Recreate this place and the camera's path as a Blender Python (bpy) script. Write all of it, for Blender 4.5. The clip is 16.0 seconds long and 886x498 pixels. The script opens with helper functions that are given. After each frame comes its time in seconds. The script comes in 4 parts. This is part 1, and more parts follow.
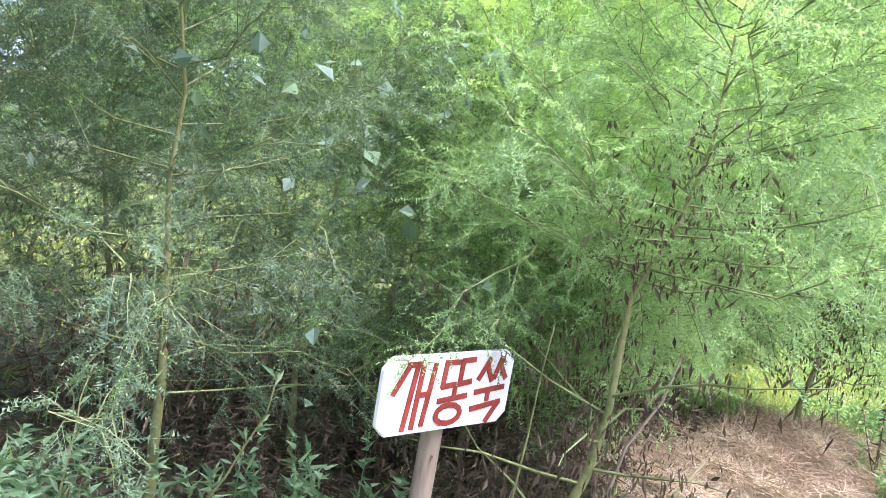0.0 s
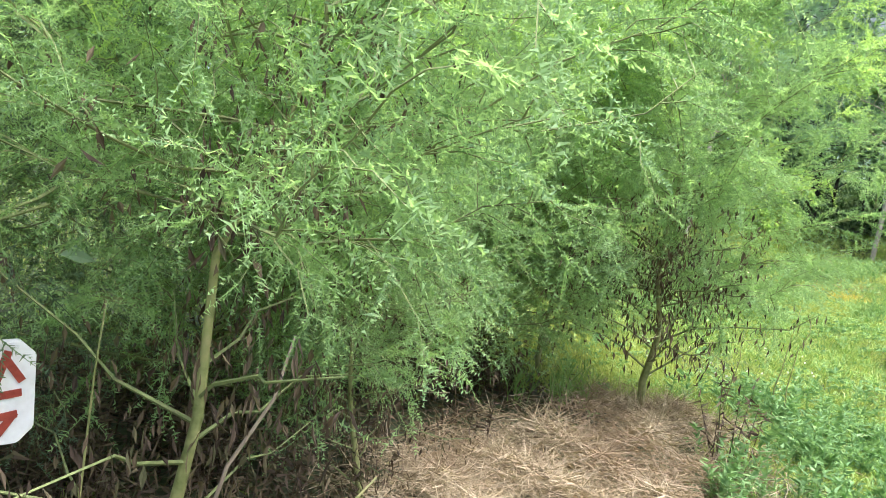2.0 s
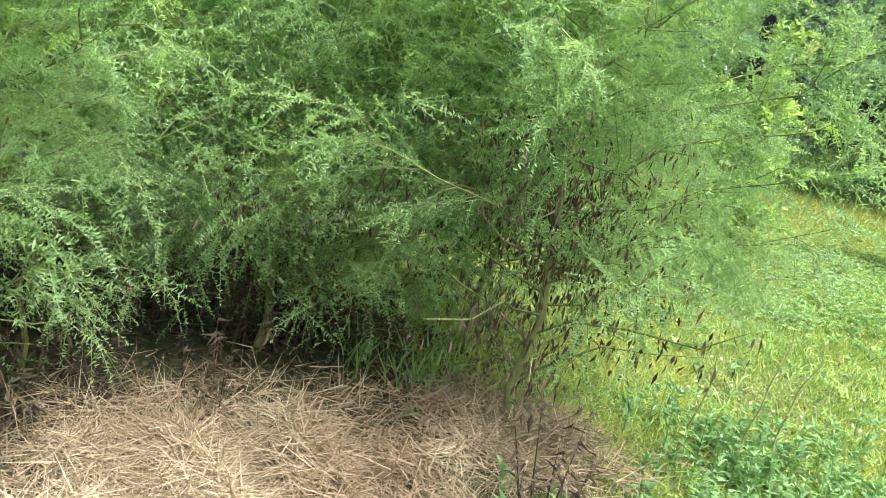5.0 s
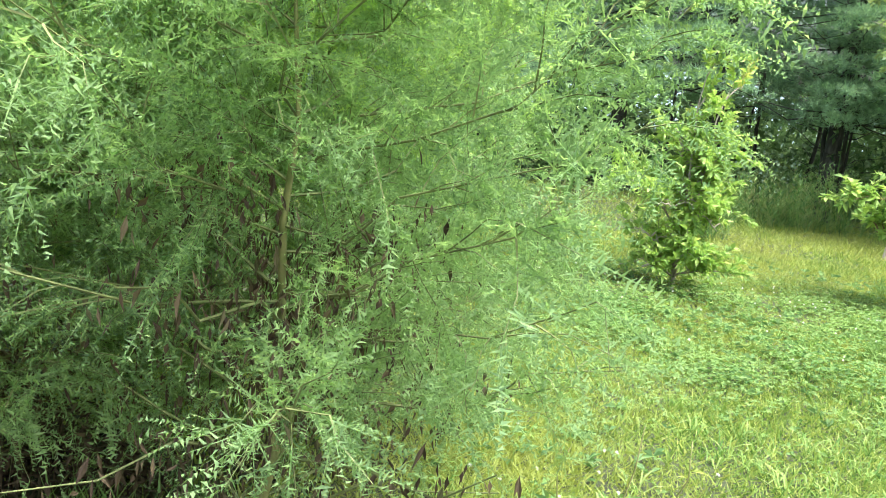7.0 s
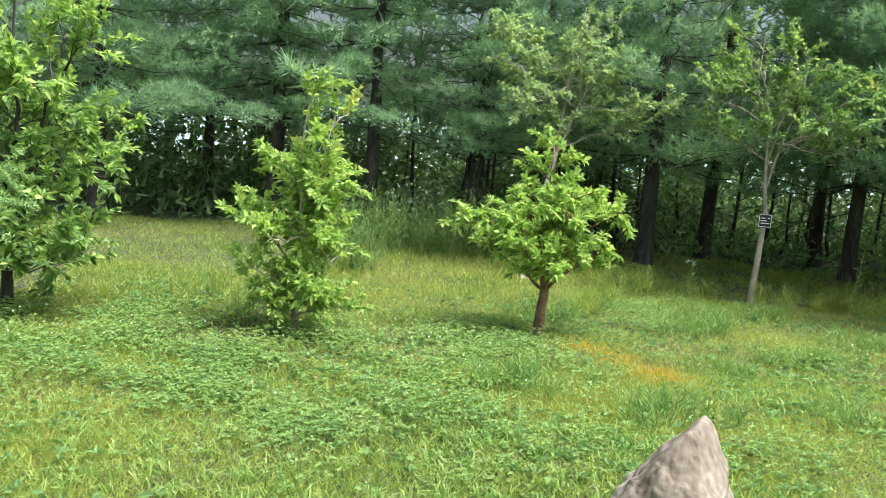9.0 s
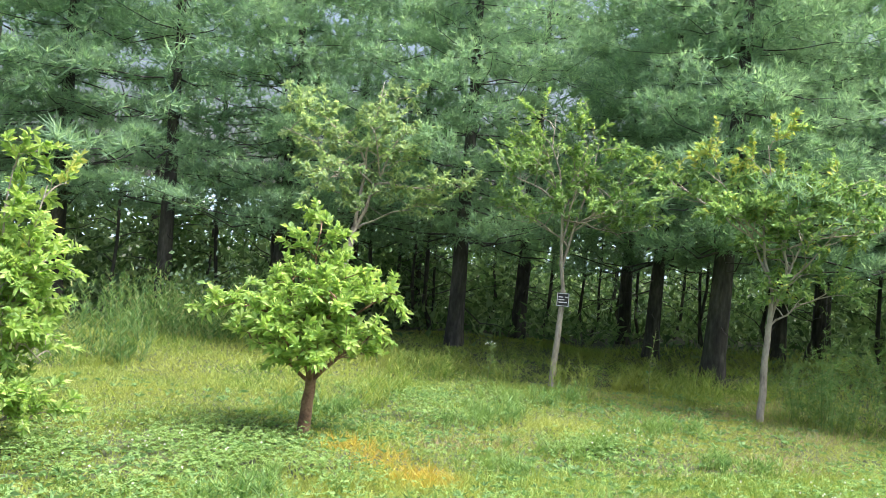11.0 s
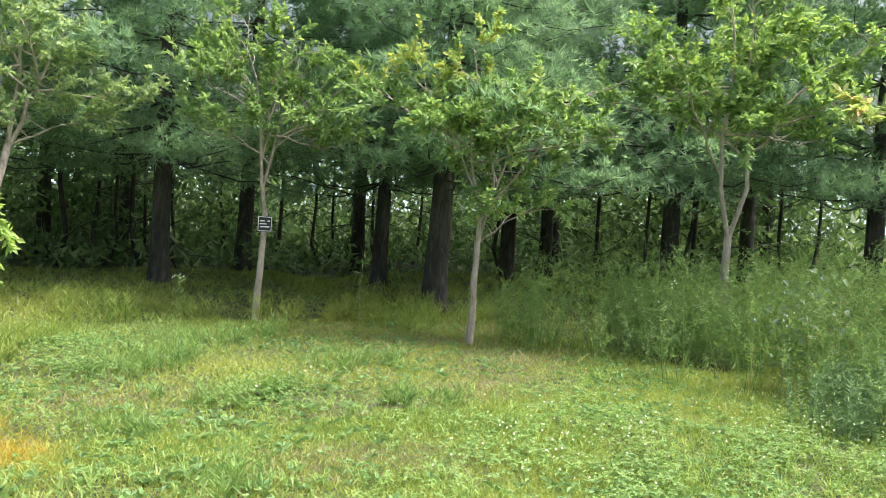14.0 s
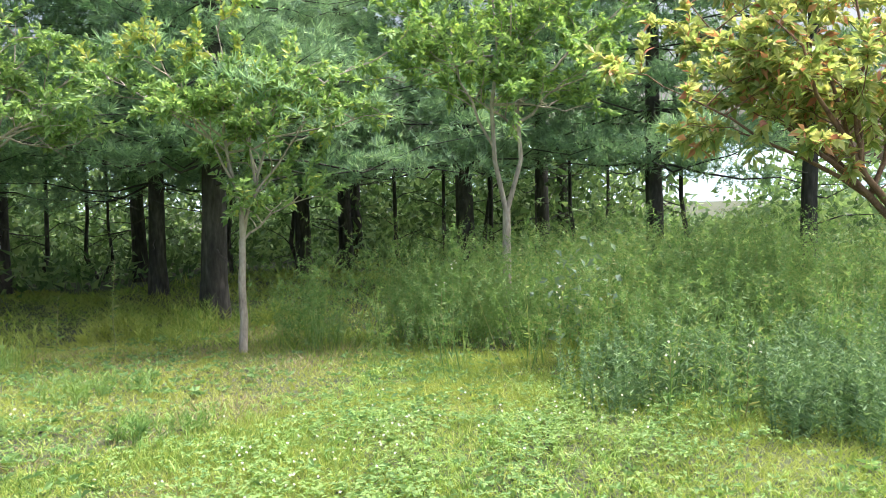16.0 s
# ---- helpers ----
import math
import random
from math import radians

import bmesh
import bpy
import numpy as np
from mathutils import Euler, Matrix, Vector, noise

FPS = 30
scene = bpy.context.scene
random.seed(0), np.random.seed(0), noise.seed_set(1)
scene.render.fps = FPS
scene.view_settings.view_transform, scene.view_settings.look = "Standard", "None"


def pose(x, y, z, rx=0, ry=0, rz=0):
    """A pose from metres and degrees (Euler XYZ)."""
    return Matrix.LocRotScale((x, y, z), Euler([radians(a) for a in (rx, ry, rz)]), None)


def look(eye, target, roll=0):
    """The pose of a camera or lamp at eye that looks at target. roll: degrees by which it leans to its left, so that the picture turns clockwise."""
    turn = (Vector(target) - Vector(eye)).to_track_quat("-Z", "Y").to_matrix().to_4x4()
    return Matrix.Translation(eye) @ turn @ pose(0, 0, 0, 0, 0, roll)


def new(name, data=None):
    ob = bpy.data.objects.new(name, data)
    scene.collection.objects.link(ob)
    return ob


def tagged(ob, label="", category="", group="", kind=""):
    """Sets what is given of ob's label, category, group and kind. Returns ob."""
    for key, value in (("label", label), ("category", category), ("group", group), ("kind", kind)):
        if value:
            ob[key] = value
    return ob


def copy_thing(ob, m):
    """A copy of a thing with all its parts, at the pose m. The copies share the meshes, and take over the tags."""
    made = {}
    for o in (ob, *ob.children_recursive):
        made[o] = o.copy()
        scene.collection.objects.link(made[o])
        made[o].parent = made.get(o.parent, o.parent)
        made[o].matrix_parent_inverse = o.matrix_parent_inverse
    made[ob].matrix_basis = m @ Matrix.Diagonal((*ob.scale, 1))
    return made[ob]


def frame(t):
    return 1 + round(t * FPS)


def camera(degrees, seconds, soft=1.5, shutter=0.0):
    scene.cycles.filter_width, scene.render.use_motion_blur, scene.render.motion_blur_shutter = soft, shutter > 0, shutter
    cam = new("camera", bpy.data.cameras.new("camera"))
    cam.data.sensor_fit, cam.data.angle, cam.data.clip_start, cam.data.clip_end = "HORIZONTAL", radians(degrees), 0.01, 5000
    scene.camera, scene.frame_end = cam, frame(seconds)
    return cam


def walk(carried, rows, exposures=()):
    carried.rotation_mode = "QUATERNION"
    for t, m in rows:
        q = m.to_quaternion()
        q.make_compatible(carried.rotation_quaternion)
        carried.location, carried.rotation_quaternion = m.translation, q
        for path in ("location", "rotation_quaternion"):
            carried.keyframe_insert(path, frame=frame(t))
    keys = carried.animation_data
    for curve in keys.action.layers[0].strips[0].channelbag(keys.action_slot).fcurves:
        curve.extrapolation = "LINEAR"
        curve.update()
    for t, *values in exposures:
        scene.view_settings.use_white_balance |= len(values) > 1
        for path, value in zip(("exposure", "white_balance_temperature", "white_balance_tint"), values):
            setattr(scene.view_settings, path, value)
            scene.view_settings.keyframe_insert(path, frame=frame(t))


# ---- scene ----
cam = camera(57.2, 16.0, 0.8)
PATH = [
    (0, (0.004, 0.008, 1.546), (0.192, 1.980, 1.272), 9.5),
    (0.5, (0.266, 0.188, 1.505), (0.456, 2.151, 1.174), 9.9),
    (1, (0.548, 0.343, 1.494), (0.758, 2.297, 1.127), 8.9),
    (1.5, (0.827, 0.515, 1.491), (1.046, 2.486, 1.233), 5.7),
    (2, (1.138, 0.652, 1.486), (1.380, 2.615, 1.187), 6.8),
    (2.5, (1.478, 0.779, 1.520), (1.729, 2.732, 1.169), 8.8),
    (3, (1.787, 0.975, 1.493), (2.035, 2.927, 1.135), 9.2),
    (5.5, (3.021, 2.014, 1.467), (2.626, 3.905, 0.947), 11.9),
    (6, (3.094, 2.270, 1.465), (2.747, 4.177, 0.975), 12.7),
    (6.5, (3.230, 2.548, 1.472), (2.838, 4.476, 1.114), 9.7),
    (7, (3.530, 2.754, 1.496), (3.142, 4.683, 1.136), 6.7),
    (7.5, (3.710, 2.886, 1.497), (3.449, 4.836, 1.141), 7.2),
    (8, (3.841, 3.132, 1.427), (3.799, 5.081, 0.979), 7.3),
    (8.5, (4.018, 3.300, 1.406), (4.064, 5.254, 0.979), 4.6),
    (9, (4.305, 3.425, 1.535), (4.614, 5.391, 1.334), 5.1),
    (11.5, (5.419, 4.076, 1.576), (6.142, 5.940, 1.617), 6.1),
    (12, (5.665, 4.162, 1.544), (6.496, 5.981, 1.549), 8.3),
    (12.5, (5.893, 4.289, 1.540), (6.751, 6.095, 1.505), 9.1),
    (13, (6.083, 4.347, 1.523), (7.085, 6.077, 1.481), 9.1),
    (13.5, (6.280, 4.458, 1.494), (7.435, 6.090, 1.427), 7.7),
    (14, (6.462, 4.600, 1.485), (7.619, 6.228, 1.390), 3.6),
    (14.5, (6.670, 4.659, 1.534), (7.833, 6.284, 1.449), 2.4),
    (15, (6.860, 4.714, 1.521), (8.124, 6.264, 1.548), 0.3),
    (15.5, (7.050, 4.766, 1.502), (8.454, 6.190, 1.532), -1.3),
    (16, (7.354, 4.703, 1.483), (8.822, 6.057, 1.369), -1.2),
]
walk(cam, [(t, look(eye, target, roll)) for t, eye, target, roll in PATH], [(0.0, 1.72, 5150.0, 34.0), (1.0, 1.4, 5350.0, 23.0), (2.5, 1.35, 5450.0, 18.0), (6.0, 1.42, 5650.0, 13.0), (7.5, 1.27, 5600.0, 12.0), (9.0, 0.95, 5750.0, 9.0), (12.0, 1.27, 5600.0, 20.0), (14.0, 1.15, 5850.0, 18.0), (15.0, 1.4, 5550.0, 20.0), (16.0, 1.35, 5750.0, 20.0)])

# ---- light ----
world = bpy.data.worlds.new("sky")
scene.world = world
world.use_nodes = True
wn = world.node_tree.nodes
sky = wn.new("ShaderNodeTexSky")
sky.sky_type = "NISHITA"
sky.sun_disc = False
SUN_EL, SUN_AZ = 68.0, 124.0          # height, and bearing clockwise from +y
sky.sun_elevation, sky.sun_rotation = radians(SUN_EL), radians(SUN_AZ)
sky.dust_density, sky.air_density, sky.ozone_density = 10.0, 1.6, 0.6
wn["Background"].inputs["Strength"].default_value = 0.125
world.node_tree.links.new(sky.outputs[0], wn["Background"].inputs["Color"])
sun = new("sun", bpy.data.lights.new("sun", "SUN"))
sun.data.energy, sun.data.angle, sun.data.color = 3.2, radians(20), (1.0, 0.96, 0.88)
sx, sy = math.sin(radians(SUN_AZ)), math.cos(radians(SUN_AZ))
sun.matrix_world = look((sx * 20, sy * 20, 20 * math.tan(radians(SUN_EL))), (0, 0, 0))


# ---- materials ----
def ramp_of(nt, colours):
    r = nt.nodes.new("ShaderNodeValToRGB")
    els = r.color_ramp.elements
    while len(els) < len(colours):
        els.new(0.5)
    for i, c in enumerate(colours):
        els[i].position = i / max(1, len(colours) - 1)
        els[i].color = (*c, 1)
    return r


def noise_at(nt, scale, detail=4.0, space="Generated"):
    tc = nt.nodes.new("ShaderNodeNewGeometry") if space == "World" else nt.nodes.new("ShaderNodeTexCoord")
    n = nt.nodes.new("ShaderNodeTexNoise")
    n.inputs["Scale"].default_value, n.inputs["Detail"].default_value = scale, detail
    nt.links.new(tc.outputs["Position" if space == "World" else space], n.inputs["Vector"])
    return n


def mixed(nt, a, b, fac, mode="MIX"):
    m = nt.nodes.new("ShaderNodeMix")
    m.data_type, m.blend_type = "RGBA", mode
    for sock, v in (("Factor", fac), ("A", a), ("B", b)):
        s = [i for i in m.inputs if i.name == sock and (i.type == "RGBA" or sock == "Factor" and i.type == "VALUE")][0]
        if hasattr(v, "is_linked"):
            nt.links.new(v, s)
        else:
            s.default_value = (*v, 1) if sock != "Factor" else v
    return [o for o in m.outputs if o.type == "RGBA"][0]


def leaf_mat(name, colours, translucent=0.35, rough=0.55, patch=None, patch_scale=0.6, mild=0.80):
    """Leaves: every leaf its own shade, slow drifts of tone over the ground, light passing through."""
    mat = bpy.data.materials.new(name)
    mat.use_nodes = True
    nt = mat.node_tree
    nt.nodes.clear()
    out = nt.nodes.new("ShaderNodeOutputMaterial")
    geo = nt.nodes.new("ShaderNodeNewGeometry")
    r = ramp_of(nt, colours)
    nt.links.new(geo.outputs["Random Per Island"], r.inputs["Fac"])
    col = r.outputs["Color"]
    n = noise_at(nt, patch_scale, 3.0, "World")
    step = nt.nodes.new("ShaderNodeMapRange")
    step.inputs["From Min"].default_value, step.inputs["From Max"].default_value = 0.42, 0.62
    nt.links.new(n.outputs["Fac"], step.inputs["Value"])
    if patch:
        half = nt.nodes.new("ShaderNodeMath")
        half.operation = "MULTIPLY"
        half.inputs[1].default_value = 0.75
        nt.links.new(step.outputs["Result"], half.inputs[0])
        col = mixed(nt, col, patch, half.outputs[0])
    bsdf = nt.nodes.new("ShaderNodeBsdfPrincipled")
    bsdf.inputs["Roughness"].default_value = rough
    sat = nt.nodes.new("ShaderNodeHueSaturation")
    sat.inputs["Saturation"].default_value = mild
    nt.links.new(col, sat.inputs["Color"])
    col = sat.outputs[0]
    bsdf.inputs["Specular IOR Level"].default_value = 0.22
    tr = nt.nodes.new("ShaderNodeBsdfTranslucent")
    mx = nt.nodes.new("ShaderNodeMixShader")
    mx.inputs[0].default_value = translucent
    nt.links.new(col, bsdf.inputs["Base Color"])
    warm = mixed(nt, col, (1.0, 1.0, 0.6), 1.0, "MULTIPLY")
    bright = nt.nodes.new("ShaderNodeHueSaturation")
    bright.inputs["Value"].default_value = 1.35
    nt.links.new(warm, bright.inputs["Color"])
    nt.links.new(bright.outputs[0], tr.inputs["Color"])
    nt.links.new(bsdf.outputs[0], mx.inputs[1])
    nt.links.new(tr.outputs[0], mx.inputs[2])
    nt.links.new(mx.outputs[0], out.inputs[0])
    return mat


def surface_mat(name, colours, scale=8.0, fine=60.0, rough=0.85, bump=0.4, space="Object", stretch=None):
    """Solid stuff: two scales of noise in colour, fine relief."""
    mat = bpy.data.materials.new(name)
    mat.use_nodes = True
    nt = mat.node_tree
    bsdf = nt.nodes["Principled BSDF"]
    n1, n2 = noise_at(nt, scale, 6.0, space), noise_at(nt, fine, 5.0, space)
    if stretch:
        for n in (n1, n2):
            link = n.inputs["Vector"].links[0]
            mp = nt.nodes.new("ShaderNodeMapping")
            mp.inputs["Scale"].default_value = stretch
            src = link.from_socket
            nt.links.new(src, mp.inputs["Vector"])
            nt.links.new(mp.outputs[0], n.inputs["Vector"])
    add = nt.nodes.new("ShaderNodeMath")
    add.operation = "MULTIPLY_ADD"
    add.inputs[1].default_value = 0.45
    nt.links.new(n2.outputs["Fac"], add.inputs[0])
    sub = nt.nodes.new("ShaderNodeMath")
    sub.operation = "MULTIPLY"
    sub.inputs[1].default_value = 0.6
    nt.links.new(n1.outputs["Fac"], sub.inputs[0])
    nt.links.new(sub.outputs[0], add.inputs[2])
    st = nt.nodes.new("ShaderNodeMapRange")
    st.inputs["From Min"].default_value, st.inputs["From Max"].default_value = 0.36, 0.68
    nt.links.new(add.outputs[0], st.inputs["Value"])
    r = ramp_of(nt, colours)
    nt.links.new(st.outputs["Result"], r.inputs["Fac"])
    nt.links.new(r.outputs["Color"], bsdf.inputs["Base Color"])
    bsdf.inputs["Roughness"].default_value = rough
    bp = nt.nodes.new("ShaderNodeBump")
    bp.inputs["Strength"].default_value, bp.inputs["Distance"].default_value = bump, 0.02
    nt.links.new(add.outputs[0], bp.inputs["Height"])
    nt.links.new(bp.outputs[0], bsdf.inputs["Normal"])
    return mat


M_WORMWOOD = leaf_mat("wormwood_leaf", [(0.13, 0.235, 0.095), (0.205, 0.345, 0.135), (0.27, 0.43, 0.16), (0.36, 0.52, 0.185)], 0.58, 0.55, (0.31, 0.47, 0.165), 1.6, 0.86)
# Darker, greyer leaf of the left bushes; their shade is painted in as well.
M_WORMDUSK = leaf_mat("wormwood_dusky_shaded_leaf", [(0.065, 0.12, 0.06), (0.11, 0.19, 0.085), (0.16, 0.26, 0.11), (0.22, 0.33, 0.13)], 0.45, 0.6, (0.10, 0.15, 0.075), 1.6, 0.8)
M_WORMTIP = leaf_mat("wormwood_young_leaf", [(0.22, 0.36, 0.10), (0.32, 0.48, 0.13), (0.40, 0.56, 0.15), (0.48, 0.62, 0.17)], 0.6, 0.55, (0.42, 0.58, 0.155), 1.6, 0.92)
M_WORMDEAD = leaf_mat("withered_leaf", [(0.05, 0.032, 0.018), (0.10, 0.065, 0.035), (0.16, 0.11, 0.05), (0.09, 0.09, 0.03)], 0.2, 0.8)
M_MUGWORT = leaf_mat("mugwort_leaf", [(0.10, 0.20, 0.075), (0.15, 0.28, 0.10), (0.22, 0.36, 0.13)], 0.4)
M_VINE = leaf_mat("vine_leaf", [(0.10, 0.19, 0.10), (0.18, 0.27, 0.17), (0.14, 0.25, 0.07)], 0.3)
M_STEM = surface_mat("green_stem", [(0.12, 0.14, 0.035), (0.23, 0.24, 0.08), (0.30, 0.27, 0.11)], 6, 40, 0.7, 0.2)
M_TWIG = surface_mat("green_brown_twig", [(0.09, 0.10, 0.035), (0.17, 0.20, 0.065), (0.25, 0.28, 0.10)], 6, 40, 0.8, 0.2)
M_WEED = leaf_mat("lawn_weed_leaf", [(0.11, 0.24, 0.06), (0.16, 0.32, 0.07), (0.22, 0.39, 0.09)], 0.4, 0.5)
M_STRAW = leaf_mat("straw", [(0.13, 0.10, 0.06), (0.33, 0.265, 0.165), (0.46, 0.375, 0.24), (0.55, 0.46, 0.31)], 0.2, 0.7, (0.26, 0.19, 0.115), 2.5, 1.0)
M_GRASS = leaf_mat("lawn_grass", [(0.08, 0.165, 0.03), (0.17, 0.28, 0.05), (0.25, 0.36, 0.065), (0.35, 0.43, 0.085), (0.44, 0.46, 0.12)], 0.42, 0.5, (0.37, 0.41, 0.085), 0.5, 0.95)
M_TUFTGRASS = leaf_mat("tuft_grass", [(0.12, 0.25, 0.045), (0.21, 0.36, 0.07), (0.30, 0.43, 0.095), (0.40, 0.49, 0.15)], 0.45, 0.42, None, 0.6, 0.92)
M_DEADGRASS = leaf_mat("yellowed_grass", [(0.44, 0.32, 0.06), (0.52, 0.40, 0.07), (0.36, 0.40, 0.07)], 0.4, 0.55, None, 0.6, 1.0)
M_DRYGRASS = leaf_mat("dry_grass", [(0.34, 0.24, 0.11), (0.28, 0.26, 0.09), (0.38, 0.30, 0.15)], 0.3)
M_CLOVER = leaf_mat("clover_leaf", [(0.08, 0.17, 0.045), (0.14, 0.27, 0.065), (0.21, 0.36, 0.09), (0.29, 0.43, 0.12)], 0.4, 0.5, (0.24, 0.36, 0.08), 1.3, 0.92)
M_PETAL = leaf_mat("white_petal", [(0.75, 0.75, 0.70), (0.82, 0.80, 0.78)], 0.3)
M_YOUNG = leaf_mat("young_leaf", [(0.20, 0.35, 0.06), (0.29, 0.46, 0.07), (0.39, 0.55, 0.09), (0.48, 0.60, 0.13)], 0.45, 0.45, None, 0.6, 0.86)
M_BROAD = leaf_mat("broad_leaf", [(0.12, 0.24, 0.06), (0.19, 0.35, 0.08), (0.26, 0.43, 0.10), (0.36, 0.52, 0.12)], 0.45, 0.45)
M_GREYLEAF = leaf_mat("grey_green_leaf", [(0.20, 0.33, 0.15), (0.28, 0.42, 0.19), (0.37, 0.51, 0.21), (0.45, 0.55, 0.19)], 0.48, 0.5)
M_YELLOWLEAF = leaf_mat("yellow_leaf", [(0.40, 0.46, 0.05), (0.52, 0.53, 0.06), (0.34, 0.46, 0.06)], 0.45, 0.5)
M_PERSIMMON = leaf_mat("persimmon_leaf", [(0.16, 0.26, 0.04), (0.28, 0.38, 0.07), (0.38, 0.47, 0.10), (0.51, 0.50, 0.13), (0.40, 0.47, 0.15)], 0.5, 0.35)
M_REDLEAF = leaf_mat("reddened_leaf", [(0.55, 0.16, 0.06), (0.60, 0.28, 0.08), (0.45, 0.12, 0.06)], 0.4, 0.4)
M_NEEDLE = leaf_mat("pine_needle", [(0.10, 0.205, 0.14), (0.18, 0.32, 0.20), (0.26, 0.43, 0.26), (0.35, 0.53, 0.30)], 0.5, 0.45, (0.28, 0.45, 0.27), 1.1, 0.86)
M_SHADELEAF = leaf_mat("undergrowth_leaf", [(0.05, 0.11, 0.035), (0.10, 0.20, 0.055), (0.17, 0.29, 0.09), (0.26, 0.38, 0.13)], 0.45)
M_THICKET = leaf_mat("thicket_leaf", [(0.06, 0.14, 0.04), (0.12, 0.24, 0.065), (0.18, 0.32, 0.085), (0.26, 0.37, 0.10), (0.30, 0.29, 0.12)], 0.45, 0.55, (0.15, 0.26, 0.075), 0.7, 0.92)
M_PINEBARK = surface_mat("pine_bark", [(0.022, 0.021, 0.018), (0.052, 0.049, 0.041), (0.11, 0.103, 0.085)], 5, 22, 0.95, 1.0, "Object", (1, 1, 0.3))
M_PALEBARK = surface_mat("pale_bark", [(0.20, 0.17, 0.13), (0.38, 0.33, 0.26), (0.52, 0.47, 0.38)], 7, 40, 0.9, 0.5, "Object", (1, 1, 0.4))
M_REDBARK = surface_mat("reddish_bark", [(0.10, 0.06, 0.035), (0.20, 0.12, 0.07), (0.28, 0.18, 0.11)], 9, 50, 0.9, 0.6)
M_ROCK = surface_mat("weathered_rock", [(0.06, 0.047, 0.034), (0.17, 0.137, 0.10), (0.25, 0.21, 0.165), (0.36, 0.315, 0.26)], 4.5, 34, 0.9, 0.5, "Object", (1, 1, 0.45))
M_SOIL = surface_mat("soil_under_grass", [(0.030, 0.030, 0.016), (0.055, 0.065, 0.025), (0.085, 0.105, 0.035)], 1.2, 30, 0.95, 0.5, "Object")
M_BOARD = surface_mat("white_painted_board", [(0.66, 0.65, 0.63), (0.76, 0.75, 0.74), (0.82, 0.82, 0.81)], 5, 60, 0.5, 0.08)
M_REDPAINT = surface_mat("red_brown_paint", [(0.20, 0.028, 0.016), (0.27, 0.038, 0.02), (0.34, 0.06, 0.035)], 18, 90, 0.6, 0.15)
M_POST = surface_mat("grey_wood_post", [(0.17, 0.13, 0.09), (0.28, 0.22, 0.15), (0.36, 0.29, 0.20)], 8, 50, 0.85, 0.4, "Object", (1, 1, 0.15))
M_BLACK = surface_mat("black_plate", [(0.015, 0.015, 0.016), (0.03, 0.03, 0.032)], 10, 60, 0.5, 0.05)
M_WHITE = surface_mat("white_print", [(0.70, 0.70, 0.70), (0.80, 0.80, 0.80)], 10, 60, 0.6, 0.03)
# Distance haze is mixed into the hill colour: paled and shifted to blue.
M_HILL = surface_mat("haze_tinted_hill", [(0.20, 0.27, 0.28), (0.26, 0.34, 0.36), (0.32, 0.40, 0.43)], 0.02, 0.15, 1.0, 0.0, "Object")


# ---- mesh building ----
rng = np.random.default_rng(7)


def unit(v):
    return v / np.maximum(np.linalg.norm(v, axis=-1, keepdims=True), 1e-9)


def rand_dirs(n, up=0.0):
    d = rng.normal(size=(n, 3))
    d[:, 2] += up
    return unit(d)


